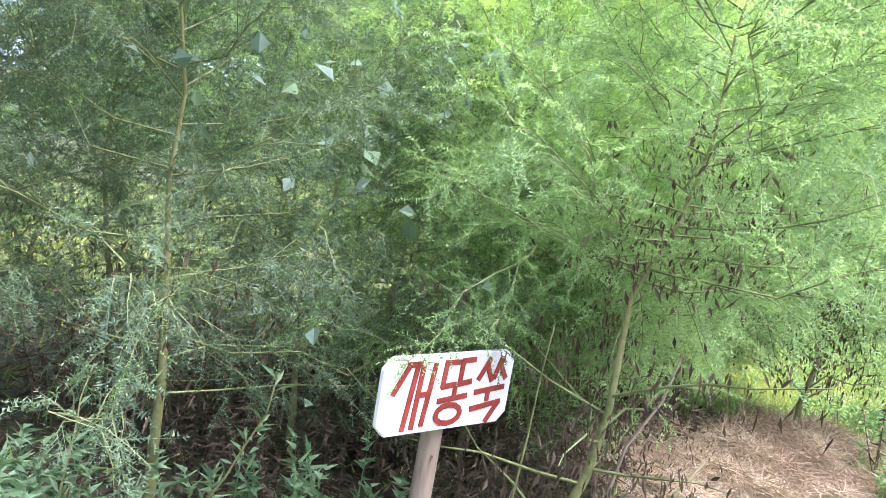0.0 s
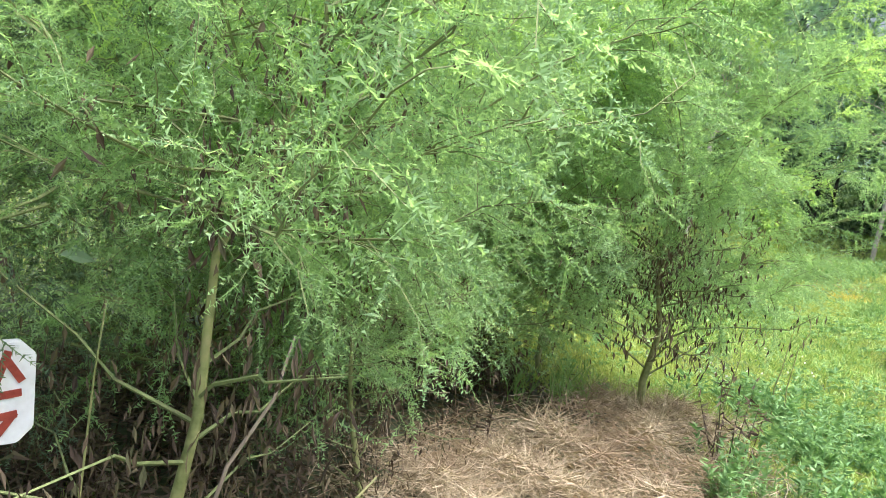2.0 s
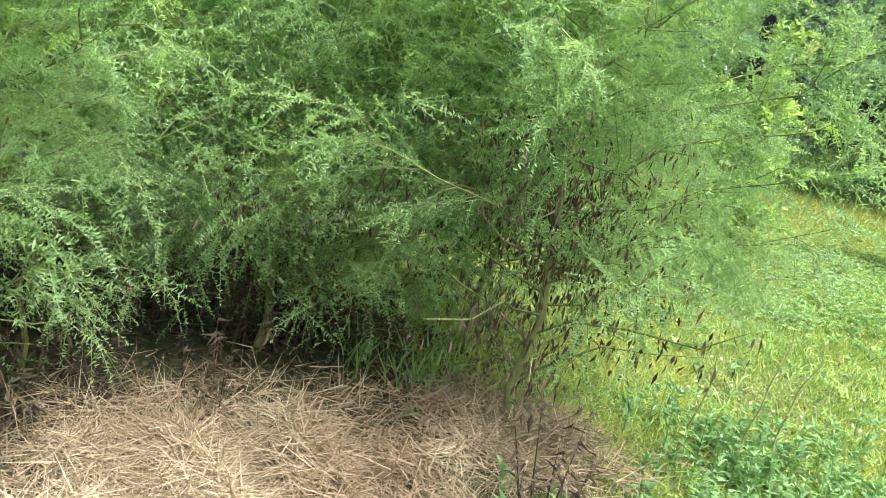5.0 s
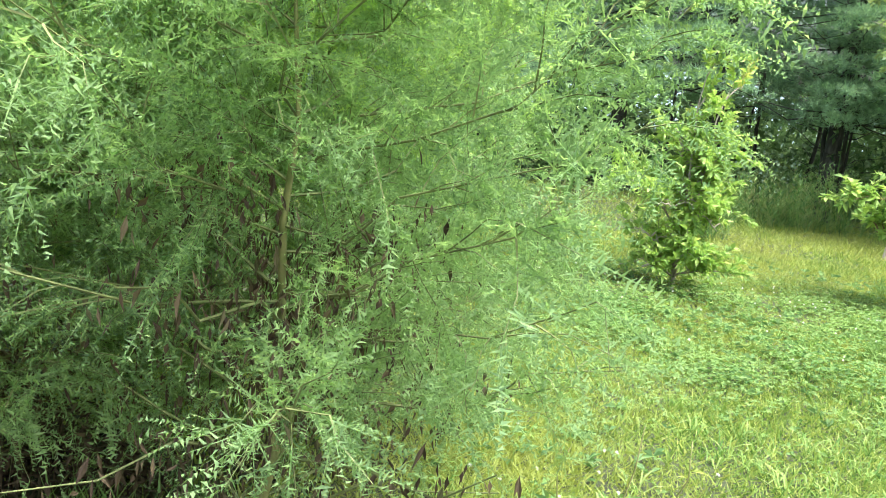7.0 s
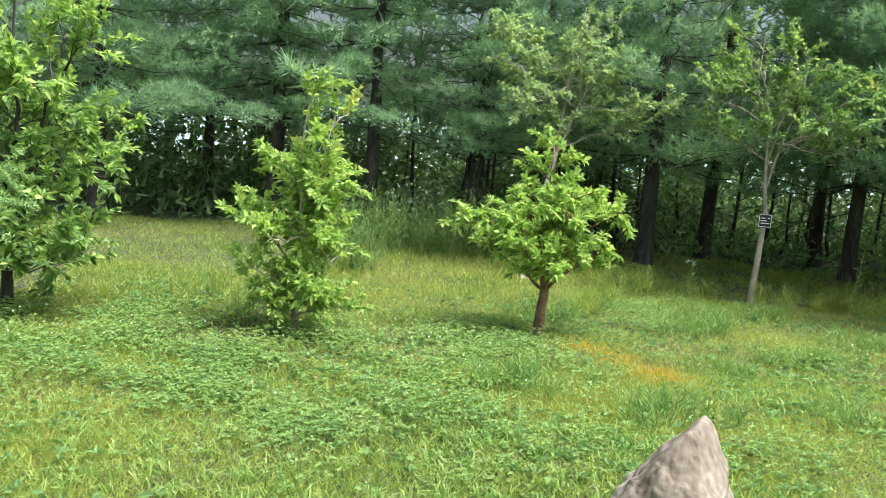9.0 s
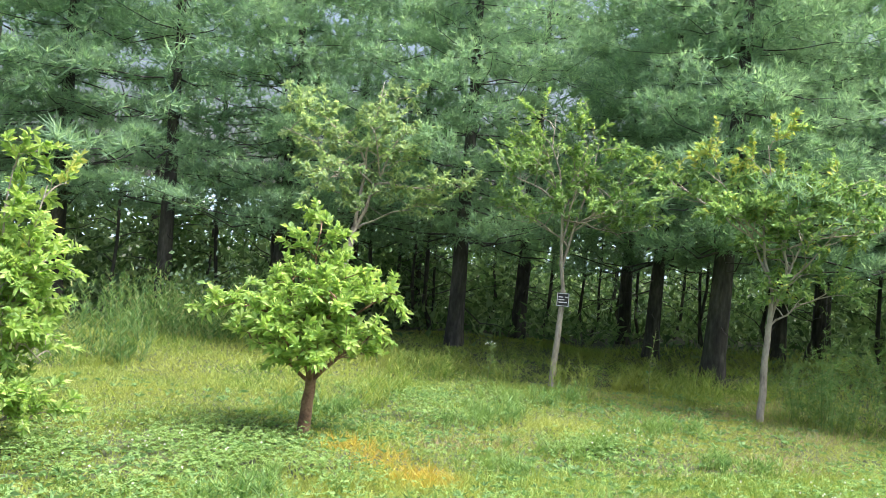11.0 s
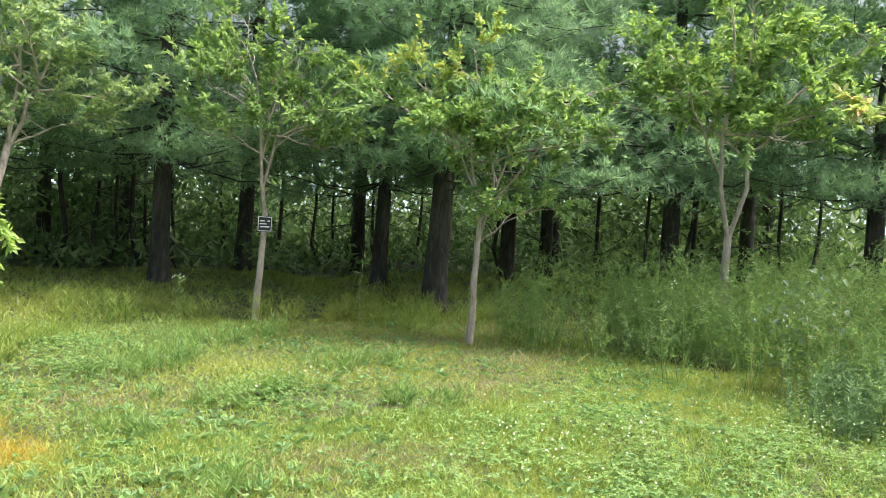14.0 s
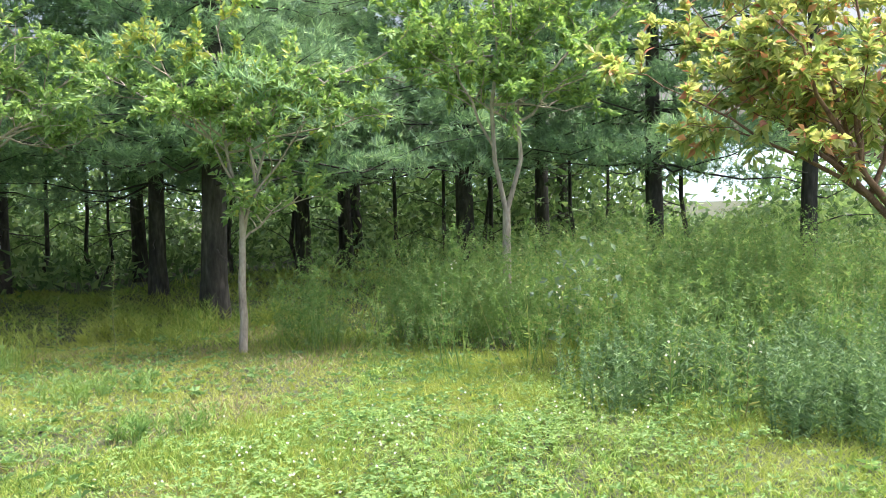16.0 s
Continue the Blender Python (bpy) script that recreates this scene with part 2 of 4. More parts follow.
class Geo:
    """Collects triangles as arrays and turns them into one mesh."""

    def __init__(self):
        self.v, self.f, self.n = [], [], 0

    def add(self, verts, tris):
        self.v.append(np.asarray(verts, float).reshape(-1, 3))
        self.f.append(np.asarray(tris, int).reshape(-1, 3) + self.n)
        self.n += len(self.v[-1])
        return self

    def blades(self, base, way, length, width, bend=None):
        """One slender triangle each."""
        n = len(base)
        side = unit(np.cross(way, rand_dirs(n)))
        w = np.broadcast_to(np.asarray(width, float).reshape(-1, 1), (n, 1))
        tip = base + way * np.broadcast_to(np.asarray(length, float).reshape(-1, 1), (n, 1))
        if bend is not None:
            tip = tip + bend
        v = np.stack([base - side * w / 2, base + side * w / 2, tip], 1)
        return self.add(v, np.arange(3 * n).reshape(-1, 3))

    def leaves(self, base, way, length, width, normal=None, fold=0.18, droop=0.12, plain=False):
        """Pointed leaves folded along the midrib: two triangles a side."""
        n = len(base)
        normal = rand_dirs(n, 1.2) if normal is None else normal
        side = unit(np.cross(way, normal))
        nor = np.cross(side, way)
        L = np.broadcast_to(np.asarray(length, float).reshape(-1, 1), (n, 1))
        W = np.broadcast_to(np.asarray(width, float).reshape(-1, 1), (n, 1))
        mid = base + way * L * 0.45
        tip = base + way * L - np.array([0, 0, 1.0]) * L * droop
        lft, rgt = mid + side * W / 2 + nor * W * fold, mid - side * W / 2 + nor * W * fold
        if plain:
            i = np.arange(n)[:, None] * 4
            return self.add(np.stack([base, lft, tip, rgt], 1), np.concatenate([i + [0, 2, 1], i + [0, 3, 2]], 0))
        v = np.stack([base, lft, tip, rgt, mid], 1)
        i = np.arange(n)[:, None] * 5
        f = np.concatenate([i + [0, 4, 1], i + [1, 4, 2], i + [0, 3, 4], i + [3, 2, 4]], 0)
        return self.add(v, f)

    def tube(self, pts, radii, sides=6, cap=True):
        pts, radii = np.asarray(pts, float), np.asarray(radii, float)
        d = unit(np.gradient(pts, axis=0))
        ref = np.array([1.0, 0.2, 0.1]) if abs(d[0][2]) > 0.7 else np.array([0.1, 0.2, 1.0])
        a = unit(np.cross(d, ref))
        b = np.cross(d, a)
        ang = np.linspace(0, 2 * np.pi, sides, endpoint=False)
        ring = pts[:, None] + radii[:, None, None] * (np.cos(ang)[None, :, None] * a[:, None] + np.sin(ang)[None, :, None] * b[:, None])
        m = len(pts)
        f = []
        for i in range(m - 1):
            for s in range(sides):
                p, q = i * sides + s, i * sides + (s + 1) % sides
                f += [(p, q, p + sides), (q, q + sides, p + sides)]
        v = ring.reshape(-1, 3)
        if cap:
            v = np.vstack([v, pts[-1:]])
            f += [((m - 1) * sides + s, (m - 1) * sides + (s + 1) % sides, m * sides) for s in range(sides)]
        return self.add(v, f)

    def mesh(self, name, material, smooth=False):
        v, f = np.concatenate(self.v), np.concatenate(self.f)
        me = bpy.data.meshes.new(name)
        me.vertices.add(len(v))
        me.vertices.foreach_set("co", v.astype(np.float32).ravel())
        me.loops.add(len(f) * 3)
        me.loops.foreach_set("vertex_index", f.astype(np.int32).ravel())
        me.polygons.add(len(f))
        me.polygons.foreach_set("loop_start", np.arange(0, 3 * len(f), 3, dtype=np.int32))
        me.polygons.foreach_set("use_smooth", np.full(len(f), smooth))
        me.update(calc_edges=True)
        me.materials.append(material)
        return me


def part(name, geo, material, parent, label="", smooth=False):
    ob = new(name, geo.mesh(name, material, smooth) if isinstance(geo, Geo) else geo)
    if not isinstance(geo, Geo):
        ob.data.materials.append(material)
    ob.parent = parent
    if label:
        ob["label"] = label
    return ob


def joined(name, geo, material, parent, label=""):
    """A part of countless small pieces."""
    ob = part(name, geo, material, parent, label)
    ob["kind"] = "stuff"
    return ob


def thing(name, at, label, category, group="", kind=""):
    ob = new(name)
    ob.empty_display_size = 0.1
    ob.matrix_basis = at if isinstance(at, Matrix) else Matrix.Translation(at)
    return tagged(ob, label, category, group, kind)


def box(bm, size, m):
    made = bmesh.ops.create_cube(bm, size=1.0, matrix=m @ Matrix.Diagonal((*size, 1)))
    return made["verts"]


def bm_mesh(name, bm, bevel=0.0):
    if bevel:
        bmesh.ops.bevel(bm, geom=bm.edges[:], offset=bevel, segments=2, affect="EDGES", clamp_overlap=True)
    me = bpy.data.meshes.new(name)
    bm.to_mesh(me)
    bm.free()
    return me


def curve_pts(a, b, sag=0.0, n=6, wob=0.02):
    """A bent line from a to b."""
    a, b = np.asarray(a, float), np.asarray(b, float)
    t = np.linspace(0, 1, n)[:, None]
    p = a + (b - a) * t
    p[:, 2] += sag * 4 * (t * (1 - t))[:, 0]
    p[1:-1] += rng.normal(size=(n - 2, 3)) * wob * np.linalg.norm(b - a)
    return p


def along(pts, t):
    """Points and directions at fractions t of a bent line."""
    pts = np.asarray(pts)
    x = np.linspace(0, 1, len(pts))
    p = np.stack([np.interp(t, x, pts[:, k]) for k in range(3)], -1)
    q = np.stack([np.interp(np.minimum(t + 0.02, 1.02), np.r_[x, 1.02], np.r_[pts[:, k], pts[-1, k] + (pts[-1, k] - pts[-2, k]) * 0.1]) for k in range(3)], -1)
    return p, unit(q - p)


def ground_z(x, y):
    x, y = np.asarray(x, float), np.asarray(y, float)
    z = 0.025 * np.sin(x * 0.9 + 1.3) * np.cos(y * 0.8) + 0.015 * np.sin(x * 2.3 + y * 1.7)
    z = z + 0.13 * np.exp(-(((x - 2.3) / 0.8) ** 2 + ((y - 4.3) / 0.55) ** 2))
    z = z + 0.10 * np.clip((y - 14.0) / 3.0, 0, 1) + 0.1 * np.clip((x - 13.0) / 3, 0, 1)
    return z


# ---- ground, distance ----
def make_ground():
    near = np.r_[-400, -150, -60, np.arange(-25, 40.01, 0.35), 60, 150, 400, 900]
    ys = np.r_[-400, -150, -60, np.arange(-12, 45.01, 0.35), 60, 150, 400, 900]
    X, Y = np.meshgrid(near, ys)
    Z = ground_z(X, Y)
    nx, ny = len(near), len(ys)
    i = np.arange(nx - 1)[None, :] + np.arange(ny - 1)[:, None] * nx
    i = i.ravel()
    f = np.concatenate([np.stack([i, i + 1, i + nx], -1), np.stack([i + 1, i + nx + 1, i + nx], -1)])
    g = Geo().add(np.stack([X.ravel(), Y.ravel(), Z.ravel()], -1), f)
    ob = new("ground", g.mesh("ground", M_SOIL, True))
    return tagged(ob, "mown grassy ground with bare soil showing between blades", "ground", kind="structure")


make_ground()


def make_hills():
    g = Geo()
    n = 160
    a = np.linspace(0, 2 * np.pi, n + 1)
    for dist, top, depth in ((260, 22, 60), (420, 46, 120)):
        h = top * (0.55 + 0.25 * np.sin(a * 5 + dist) + 0.2 * np.sin(a * 13 + 1) + 0.05 * np.sin(a * 41))
        low = np.stack([np.cos(a) * dist, np.sin(a) * dist, a * 0 - 2], -1)
        mid = np.stack([np.cos(a) * (dist + depth * 0.5), np.sin(a) * (dist + depth * 0.5), h * 0.7], -1)
        high = np.stack([np.cos(a) * (dist + depth), np.sin(a) * (dist + depth), h], -1)
        v = np.concatenate([low, mid, high])
        i = np.arange(n)
        m = n + 1
        f = [np.stack(q, -1) for k in (0, m) for q in ((i + k, i + 1 + k, i + m + k), (i + 1 + k, i + m + 1 + k, i + m + k))]
        g.add(v, np.concatenate(f))
    tagged(new("backdrop_hills", g.mesh("backdrop_hills", M_HILL, True)), "wooded hills far behind the trees, distance haze painted in as pale blue-green", "hills", kind="structure")


make_hills()


# ---- feathery wormwood bushes ----
def spray(nodes, length, leaflet, wide):
    """A feathery shoot: a crooked drooping rib with short narrow leaflets on all sides."""
    rib = np.cumsum(np.vstack([np.zeros(3), np.stack([rng.normal(size=nodes) * 0.22, np.ones(nodes), rng.normal(size=nodes) * 0.2 - 0.25 * np.linspace(0, 1, nodes)], -1)]), 0) * length / nodes
    tri = [[(-0.0016, 0, 0), (0.0016, 0, 0), rib[-1]]]
    for k in range(nodes):
        mid = rib[k + 1]
        for _ in range(2):
            d = unit(rng.normal(size=3) * np.array([1.0, 0.5, 0.7]) + np.array([0, 0.45, 0]))
            l = leaflet * (1.05 - 0.6 * k / nodes) * rng.uniform(0.5, 1.35)
            tri.append([mid - (0, wide, 0), mid + (0, wide, 0.001), mid + d * l])
    return np.array(tri, float).reshape(-1, 3)


SPRAYS = [spray(14, 0.13, 0.0205, 0.003) for _ in range(14)]
SHORT_SPRAYS = [spray(6, 0.15, 0.045, 0.006) for _ in range(8)]


def scatter(geo, template, base, way, size):
    """Copies of a little template, its y along way, each turned at random about it."""
    n = len(base)
    side = unit(np.cross(way, rand_dirs(n, 1.5)))
    nor = np.cross(side, way)
    m = np.stack([side, way, nor], 1)
    v = np.einsum("ki,nij->nkj", template, m) * np.asarray(size).reshape(-1, 1, 1) + base[:, None]
    k = len(template)
    return geo.add(v, np.arange(n * k).reshape(-1, 3))


def scatter_bank(geo, bank, base, way, size):
    pick = rng.integers(0, len(bank), len(base))
    for k, template in enumerate(bank):
        s = pick == k
        if s.any():
            scatter(geo, template, base[s], way[s], size[s])


def wormwood(name, at, height, radius, sprays, bare=0.25, lean=(0.1, 0.05), dead=500, label="tall feathery green wormwood bush with a woody stem", nb=44, low=0, size=(0.7, 1.25), hung=0.2, mats=(M_WORMWOOD, M_WORMTIP)):
    root = thing(name, at, label, "bush", "wormwood bushes")
    stem, leaf, old = Geo(), Geo(), Geo()
    top = np.array([lean[0] * height, lean[1] * height, height])
    axis = curve_pts((0, 0, -0.08), top, 0, 9, 0.012)
    stem.tube(axis, 0.003 + 0.021 * np.linspace(1, 0, 9) ** 1.6, 7)
    bases, ways, sizes, ages = [], [], [], []
    dbase, dway = [], []
    ns = 18
    per = max(3, sprays // (nb * ns))
    for k in range(nb):
        t = bare + (0.96 - bare) * ((k + rng.random()) / nb)
        p = along(axis, np.array([t]))[0][0]
        az = k * 2.399 + rng.normal() * 0.35
        hgt = (t - bare) / (1 - bare)
        reach = radius * (0.32 + 0.74 * math.sin(math.pi * min(0.98, 0.3 + 0.7 * hgt)) ** 0.8) * rng.uniform(0.8, 1.1)
        rise = reach * (0.15 + 0.85 * hgt) + 0.04
        end = p + np.array([math.cos(az) * reach, math.sin(az) * reach, rise])
        bp = curve_pts(p, end, -0.07 * reach, 6, 0.03)
        twig = Geo().tube(bp, np.linspace(0.0042, 0.0011, 6) * (1.15 - 0.4 * hgt), 4)
        for s in range(ns):
            u = 0.12 + 0.88 * (s + rng.random()) / ns
            q, d = along(bp, np.array([u]))
            sd = unit(d[0] * 0.75 + rng.normal(size=3) * 0.5 + np.array([0, 0, 0.02 + 0.25 * hgt]))
            sl = rng.uniform(0.15, 0.36) * (1.2 - 0.55 * u)
            sp = curve_pts(q[0], q[0] + sd * sl + np.array([0, 0, -0.05]), 0.02, 4, 0.04)
            twig.tube(sp, np.linspace(0.0022, 0.0007, 4), 3, False)
            uu = np.r_[1.0, rng.random(max(2, int(per * (0.55 + 0.6 * hgt)))) ** 0.8]
            b, w = along(sp, uu)
            bases.append(b)
            ways.append(unit(w * 0.9 + rand_dirs(len(uu), 0.0) * np.array([0.8, 0.8, 0.5])))
            sizes.append(rng.uniform(*size, len(uu)))
            ages.append(np.full(len(uu), 0.9 * hgt + 0.35 * u + rng.normal() * 0.12))
        part("branch", twig, M_TWIG, root)
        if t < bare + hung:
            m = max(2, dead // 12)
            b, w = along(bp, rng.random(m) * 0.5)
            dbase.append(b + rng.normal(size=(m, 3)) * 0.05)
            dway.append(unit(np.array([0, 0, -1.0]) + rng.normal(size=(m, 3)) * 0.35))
    for k in range(low):
        p = along(axis, np.array([0.14 + 0.30 * k / low]))[0][0]
        az = k * 2.4
        bp = curve_pts(p, p + np.array([math.cos(az), math.sin(az), rng.uniform(0.1, 0.5)]) * rng.uniform(0.35, 0.75), 0.02, 5, 0.04)
        twig = Geo().tube(bp, np.linspace(0.006, 0.0015, 5), 4)
        part("dead_branch", twig, M_TWIG, root)
        b, w = along(bp, 0.1 + 0.9 * rng.random(60))
        dbase.append(b + rng.normal(size=(60, 3)) * 0.05)
        dway.append(unit(np.array([0, 0, -1.0]) + rng.normal(size=(60, 3)) * 0.3))
    bases, ways, sizes = np.concatenate(bases), np.concatenate(ways), np.concatenate(sizes)
    fresh = np.concatenate(ages) > 0.82
    young = Geo()
    scatter_bank(leaf, SPRAYS, bases[~fresh], ways[~fresh], sizes[~fresh])
    scatter_bank(young, SPRAYS, bases[fresh], ways[fresh], sizes[fresh])
    db, dw = np.concatenate(dbase), np.concatenate(dway)
    old.leaves(db, dw, rng.uniform(0.025, 0.065, len(db)), rng.uniform(0.007, 0.016, len(db)), rand_dirs(len(db)), 0.3, 0.0, True)
    part("stem", stem, M_STEM, root, "yellow-green woody stem", True)
    joined("foliage", leaf, mats[0], root)
    joined("young_foliage", young, mats[1], root, "fresher lighter tips")
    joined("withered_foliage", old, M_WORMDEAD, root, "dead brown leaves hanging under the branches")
    return root


rng = np.random.default_rng(40)
bush_a = wormwood("wormwood_bush", (2.77, 4.6, 0.12), 2.15, 0.98, 17000, 0.32, (0.0, 0.0), 620, "feathery green wormwood bush hung with dead brown leaves", 50, 18, (0.65, 1.15), 0.20)
rng = np.random.default_rng(41)
bush_b = wormwood("wormwood_bush", (0.70, 2.45, 0.0), 2.3, 0.88, 12500, 0.52, (0.17, 0.05), 300, "tall feathery green wormwood bush with a bare tan stem", 44, 12, (0.55, 1.0))
rng = np.random.default_rng(42)
bush_c = wormwood("wormwood_bush", (-0.65, 2.95, 0.0), 2.5, 1.1, 8500, 0.22, (-0.03, -0.03), 300, "tall dense dusky green wormwood bush, shade painted into its leaves", 44, 0, (0.6, 1.15), 0.2, (M_WORMDUSK, M_WORMWOOD))
rng = np.random.default_rng(63)
bush_e = wormwood("wormwood_bush", (1.62, 4.85, 0.03), 1.8, 0.85, 8000, 0.22, (0.05, -0.03), 200, "dense low-branched feathery green wormwood bush behind the straw", 44, 4, (0.75, 1.25), 0.15)
rng = np.random.default_rng(43)
bush_d = wormwood("wormwood_bush", (0.2, 4.6, 0.0), 2.3, 1.1, 2400, 0.2, (0.02, 0.03), 200, "tall feathery green wormwood bush at the back of the row", 30, 0, (1.0, 1.6))
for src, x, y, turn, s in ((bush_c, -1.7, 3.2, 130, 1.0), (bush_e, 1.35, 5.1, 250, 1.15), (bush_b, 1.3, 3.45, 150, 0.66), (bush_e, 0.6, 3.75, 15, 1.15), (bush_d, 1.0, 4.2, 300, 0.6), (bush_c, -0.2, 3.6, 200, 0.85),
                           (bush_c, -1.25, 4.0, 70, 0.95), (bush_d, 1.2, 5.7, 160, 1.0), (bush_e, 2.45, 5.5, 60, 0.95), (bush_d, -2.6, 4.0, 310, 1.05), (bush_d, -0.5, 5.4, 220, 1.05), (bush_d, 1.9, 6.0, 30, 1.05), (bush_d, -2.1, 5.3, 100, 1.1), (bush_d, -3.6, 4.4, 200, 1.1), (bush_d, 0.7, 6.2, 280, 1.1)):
    copy_thing(src, pose(x, y, float(ground_z(x, y)) - 0.01, 0, 0, turn) @ Matrix.Scale(s, 4))


def overhang(root, a, b, n):
    """One drooping leafy branch of a bush, from a to b."""
    o = np.array(root.matrix_basis.translation)
    pts = curve_pts(np.array(a) - o, np.array(b) - o, 0.05, 6, 0.03)
    part("branch", Geo().tube(pts, np.linspace(0.0045, 0.0012, 6), 4), M_TWIG, root)
    p, w = along(pts, np.r_[1.0, 0.25 + 0.75 * rng.random(n)])
    g = Geo()
    scatter_bank(g, SPRAYS, p, unit(w * 0.7 + rand_dirs(n + 1, -0.15)), rng.uniform(0.6, 1.0, n + 1))
    joined("foliage", g, M_WORMWOOD, root)


overhang(bush_b, (0.50, 2.48, 1.22), (0.16, 2.10, 0.94), 34)
overhang(bush_b, (0.52, 2.46, 1.26), (0.36, 2.16, 1.00), 26)
overhang(bush_c, (-0.45, 2.85, 1.05), (-0.62, 2.30, 0.72), 40)


# ---- name board in front of the bushes ----
def name_board():
    root = thing("plant_sign", pose(0.295, 2.29, 0.02, 0, 0, 36), "white painted plant sign with red Korean lettering on a wooden post", "sign")
    bm = bmesh.new()
    w, h, c = 0.25, 0.115, 0.032
    outline = [(-w + c, -h), (w - c, -h), (w, -h + c), (w, h - c), (w - c, h), (-w + c, h), (-w, h - c), (-w, -h + c)]
    fr = [bm.verts.new((x, -0.022, z + 0.80)) for x, z in outline]
    bk = [bm.verts.new((x, -0.002, z + 0.80)) for x, z in outline]
    bm.faces.new(fr)
    bm.faces.new(bk[::-1])
    for i in range(8):
        bm.faces.new((fr[i], bk[i], bk[(i + 1) % 8], fr[(i + 1) % 8]))
    bmesh.ops.recalc_face_normals(bm, faces=bm.faces[:])
    board = part("board", bm_mesh("board", bm, 0.003), M_BOARD, root, "white board with clipped corners")
    first = [(0.08, 0.45, 0.17, 0.10), (0.16, 0.09, 0.25, 0.09), (0.23, 0.09, 0.18, 0.94), (0.27, 0.12, 0.245, 0.93), (0.36, 0.11, 0.315, 0.90), (0.27, 0.50, 0.34, 0.49)]
    second = [(0.44, 0.10, 0.54, 0.10), (0.445, 0.10, 0.435, 0.42), (0.435, 0.42, 0.53, 0.40), (0.57, 0.09, 0.66, 0.08), (0.57, 0.09, 0.565, 0.40), (0.565, 0.40, 0.65, 0.38),
              (0.535, 0.45, 0.535, 0.58), (0.42, 0.61, 0.63, 0.57)]
    third = [(0.79, 0.09, 0.715, 0.36), (0.78, 0.20, 0.825, 0.39), (0.885, 0.10, 0.845, 0.36), (0.885, 0.18, 0.94, 0.37), (0.705, 0.54, 0.935, 0.50), (0.81, 0.54, 0.81, 0.66), (0.69, 0.77, 0.92, 0.71), (0.915, 0.71, 0.83, 0.97)]
    ring = [(0.51 + 0.095 * math.cos(k * math.pi / 6), 0.80 + 0.125 * math.sin(k * math.pi / 6)) for k in range(13)]
    second += [(*ring[k], *ring[k + 1]) for k in range(12)]
    for letter in (first, second, third):
        lm = bmesh.new()
        for k, (u0, v0, u1, v1) in enumerate(letter):
            a = Vector(((u0 - 0.5) * 0.5, 0, (0.5 - v0) * 0.225))
            b = Vector(((u1 - 0.5) * 0.5, 0, (0.5 - v1) * 0.225))
            d = b - a
            m = Matrix.Translation((a + b) / 2 + Vector((0, -0.0235 - 0.0001 * (k % 3), 0.80))) @ Matrix.Rotation(-math.atan2(d.z, d.x), 4, "Y")
            box(lm, (d.length + (0.009 if letter is not second or k < 8 else 0.004), 0.003, 0.0165), m)
        part("letter", bm_mesh("letter", lm), M_REDPAINT, board, "red-brown painted Korean letter")
    g = Geo().tube(np.array([(0, 0.03, -0.1), (0.0, 0.03, 0.3), (0.004, 0.03, 0.62), (0.006, 0.03, 0.86)]), [0.035, 0.034, 0.033, 0.032], 14)
    part("post", g, M_POST, root, "round weathered wooden post", True)


name_board()


# ---- boulder ----
def boulder():
    bm = bmesh.new()
    bmesh.ops.create_icosphere(bm, subdivisions=6, radius=1.0)
    planes = [((-0.87, 0.5, 0.80), 0.235), ((-0.87, 0.5, 0.05), 0.27), ((-0.6, -0.8, 0.42), 0.25), ((0.2, -0.98, 0.55), 0.235), ((0.8, -0.6, 0.35), 0.22), ((0.87, -0.5, 0.0), 0.24), ((0.9, 0.3, 0.3), 0.25),
              ((0.3, 0.95, 0.5), 0.25), ((-0.4, 0.9, 0.3), 0.26), ((0.1, 0.1, 1.0), 0.50), ((0.0, 0.0, -1.0), 0.30)]
    planes = [(Vector(n).normalized(), d) for n, d in planes]
    for v in bm.verts:
        w = v.co.normalized()
        wob = w + 0.05 * noise.noise_vector(w * 2.3)
        inv = sum(max(0.0, n.dot(wob) / d) ** 20 for n, d in planes) ** (1 / 20)
        rough = noise.noise(w * 3.1 + Vector((3, 1, 2))) * 0.018 + noise.noise(w * 7) * 0.006
        crack = abs(noise.noise(Vector((w.x * 6 + w.z * 1.5, w.y * 6, w.z * 1.6)) + Vector((7, 2, 5))))
        rough += -0.008 * max(0.0, 1 - crack * 8) + noise.noise(w * 22) * 0.0025 + noise.noise(w * 48) * 0.0015
        v.co = w * (1 / inv + rough)
    for f in bm.faces:
        f.smooth = True
    ob = new("boulder", bm_mesh("boulder", bm))
    ob.data.materials.append(M_ROCK)
    ob.matrix_basis = pose(5.82, 6.40, 0.20, 0, 0, 0)
    tagged(ob, "pointed grey-brown weathered boulder standing in the lawn", "boulder")


boulder()


# ---- pines ----
def tuft(n, length, spread, wide):
    d = unit(rng.normal(size=(n, 3)) * spread + np.array([0, 1.0, 0]))
    side = unit(np.cross(d, rand_dirs(n)))
    L = length * rng.uniform(0.7, 1.1, (n, 1))
    return np.stack([-side * wide, side * wide, d * L], 1).reshape(-1, 3)


TUFTS = [tuft(12, 0.15, 0.6, 0.0075) for _ in range(5)]
TUFTS_FAR = [tuft(9, 0.30, 0.8, 0.012) for _ in range(3)]


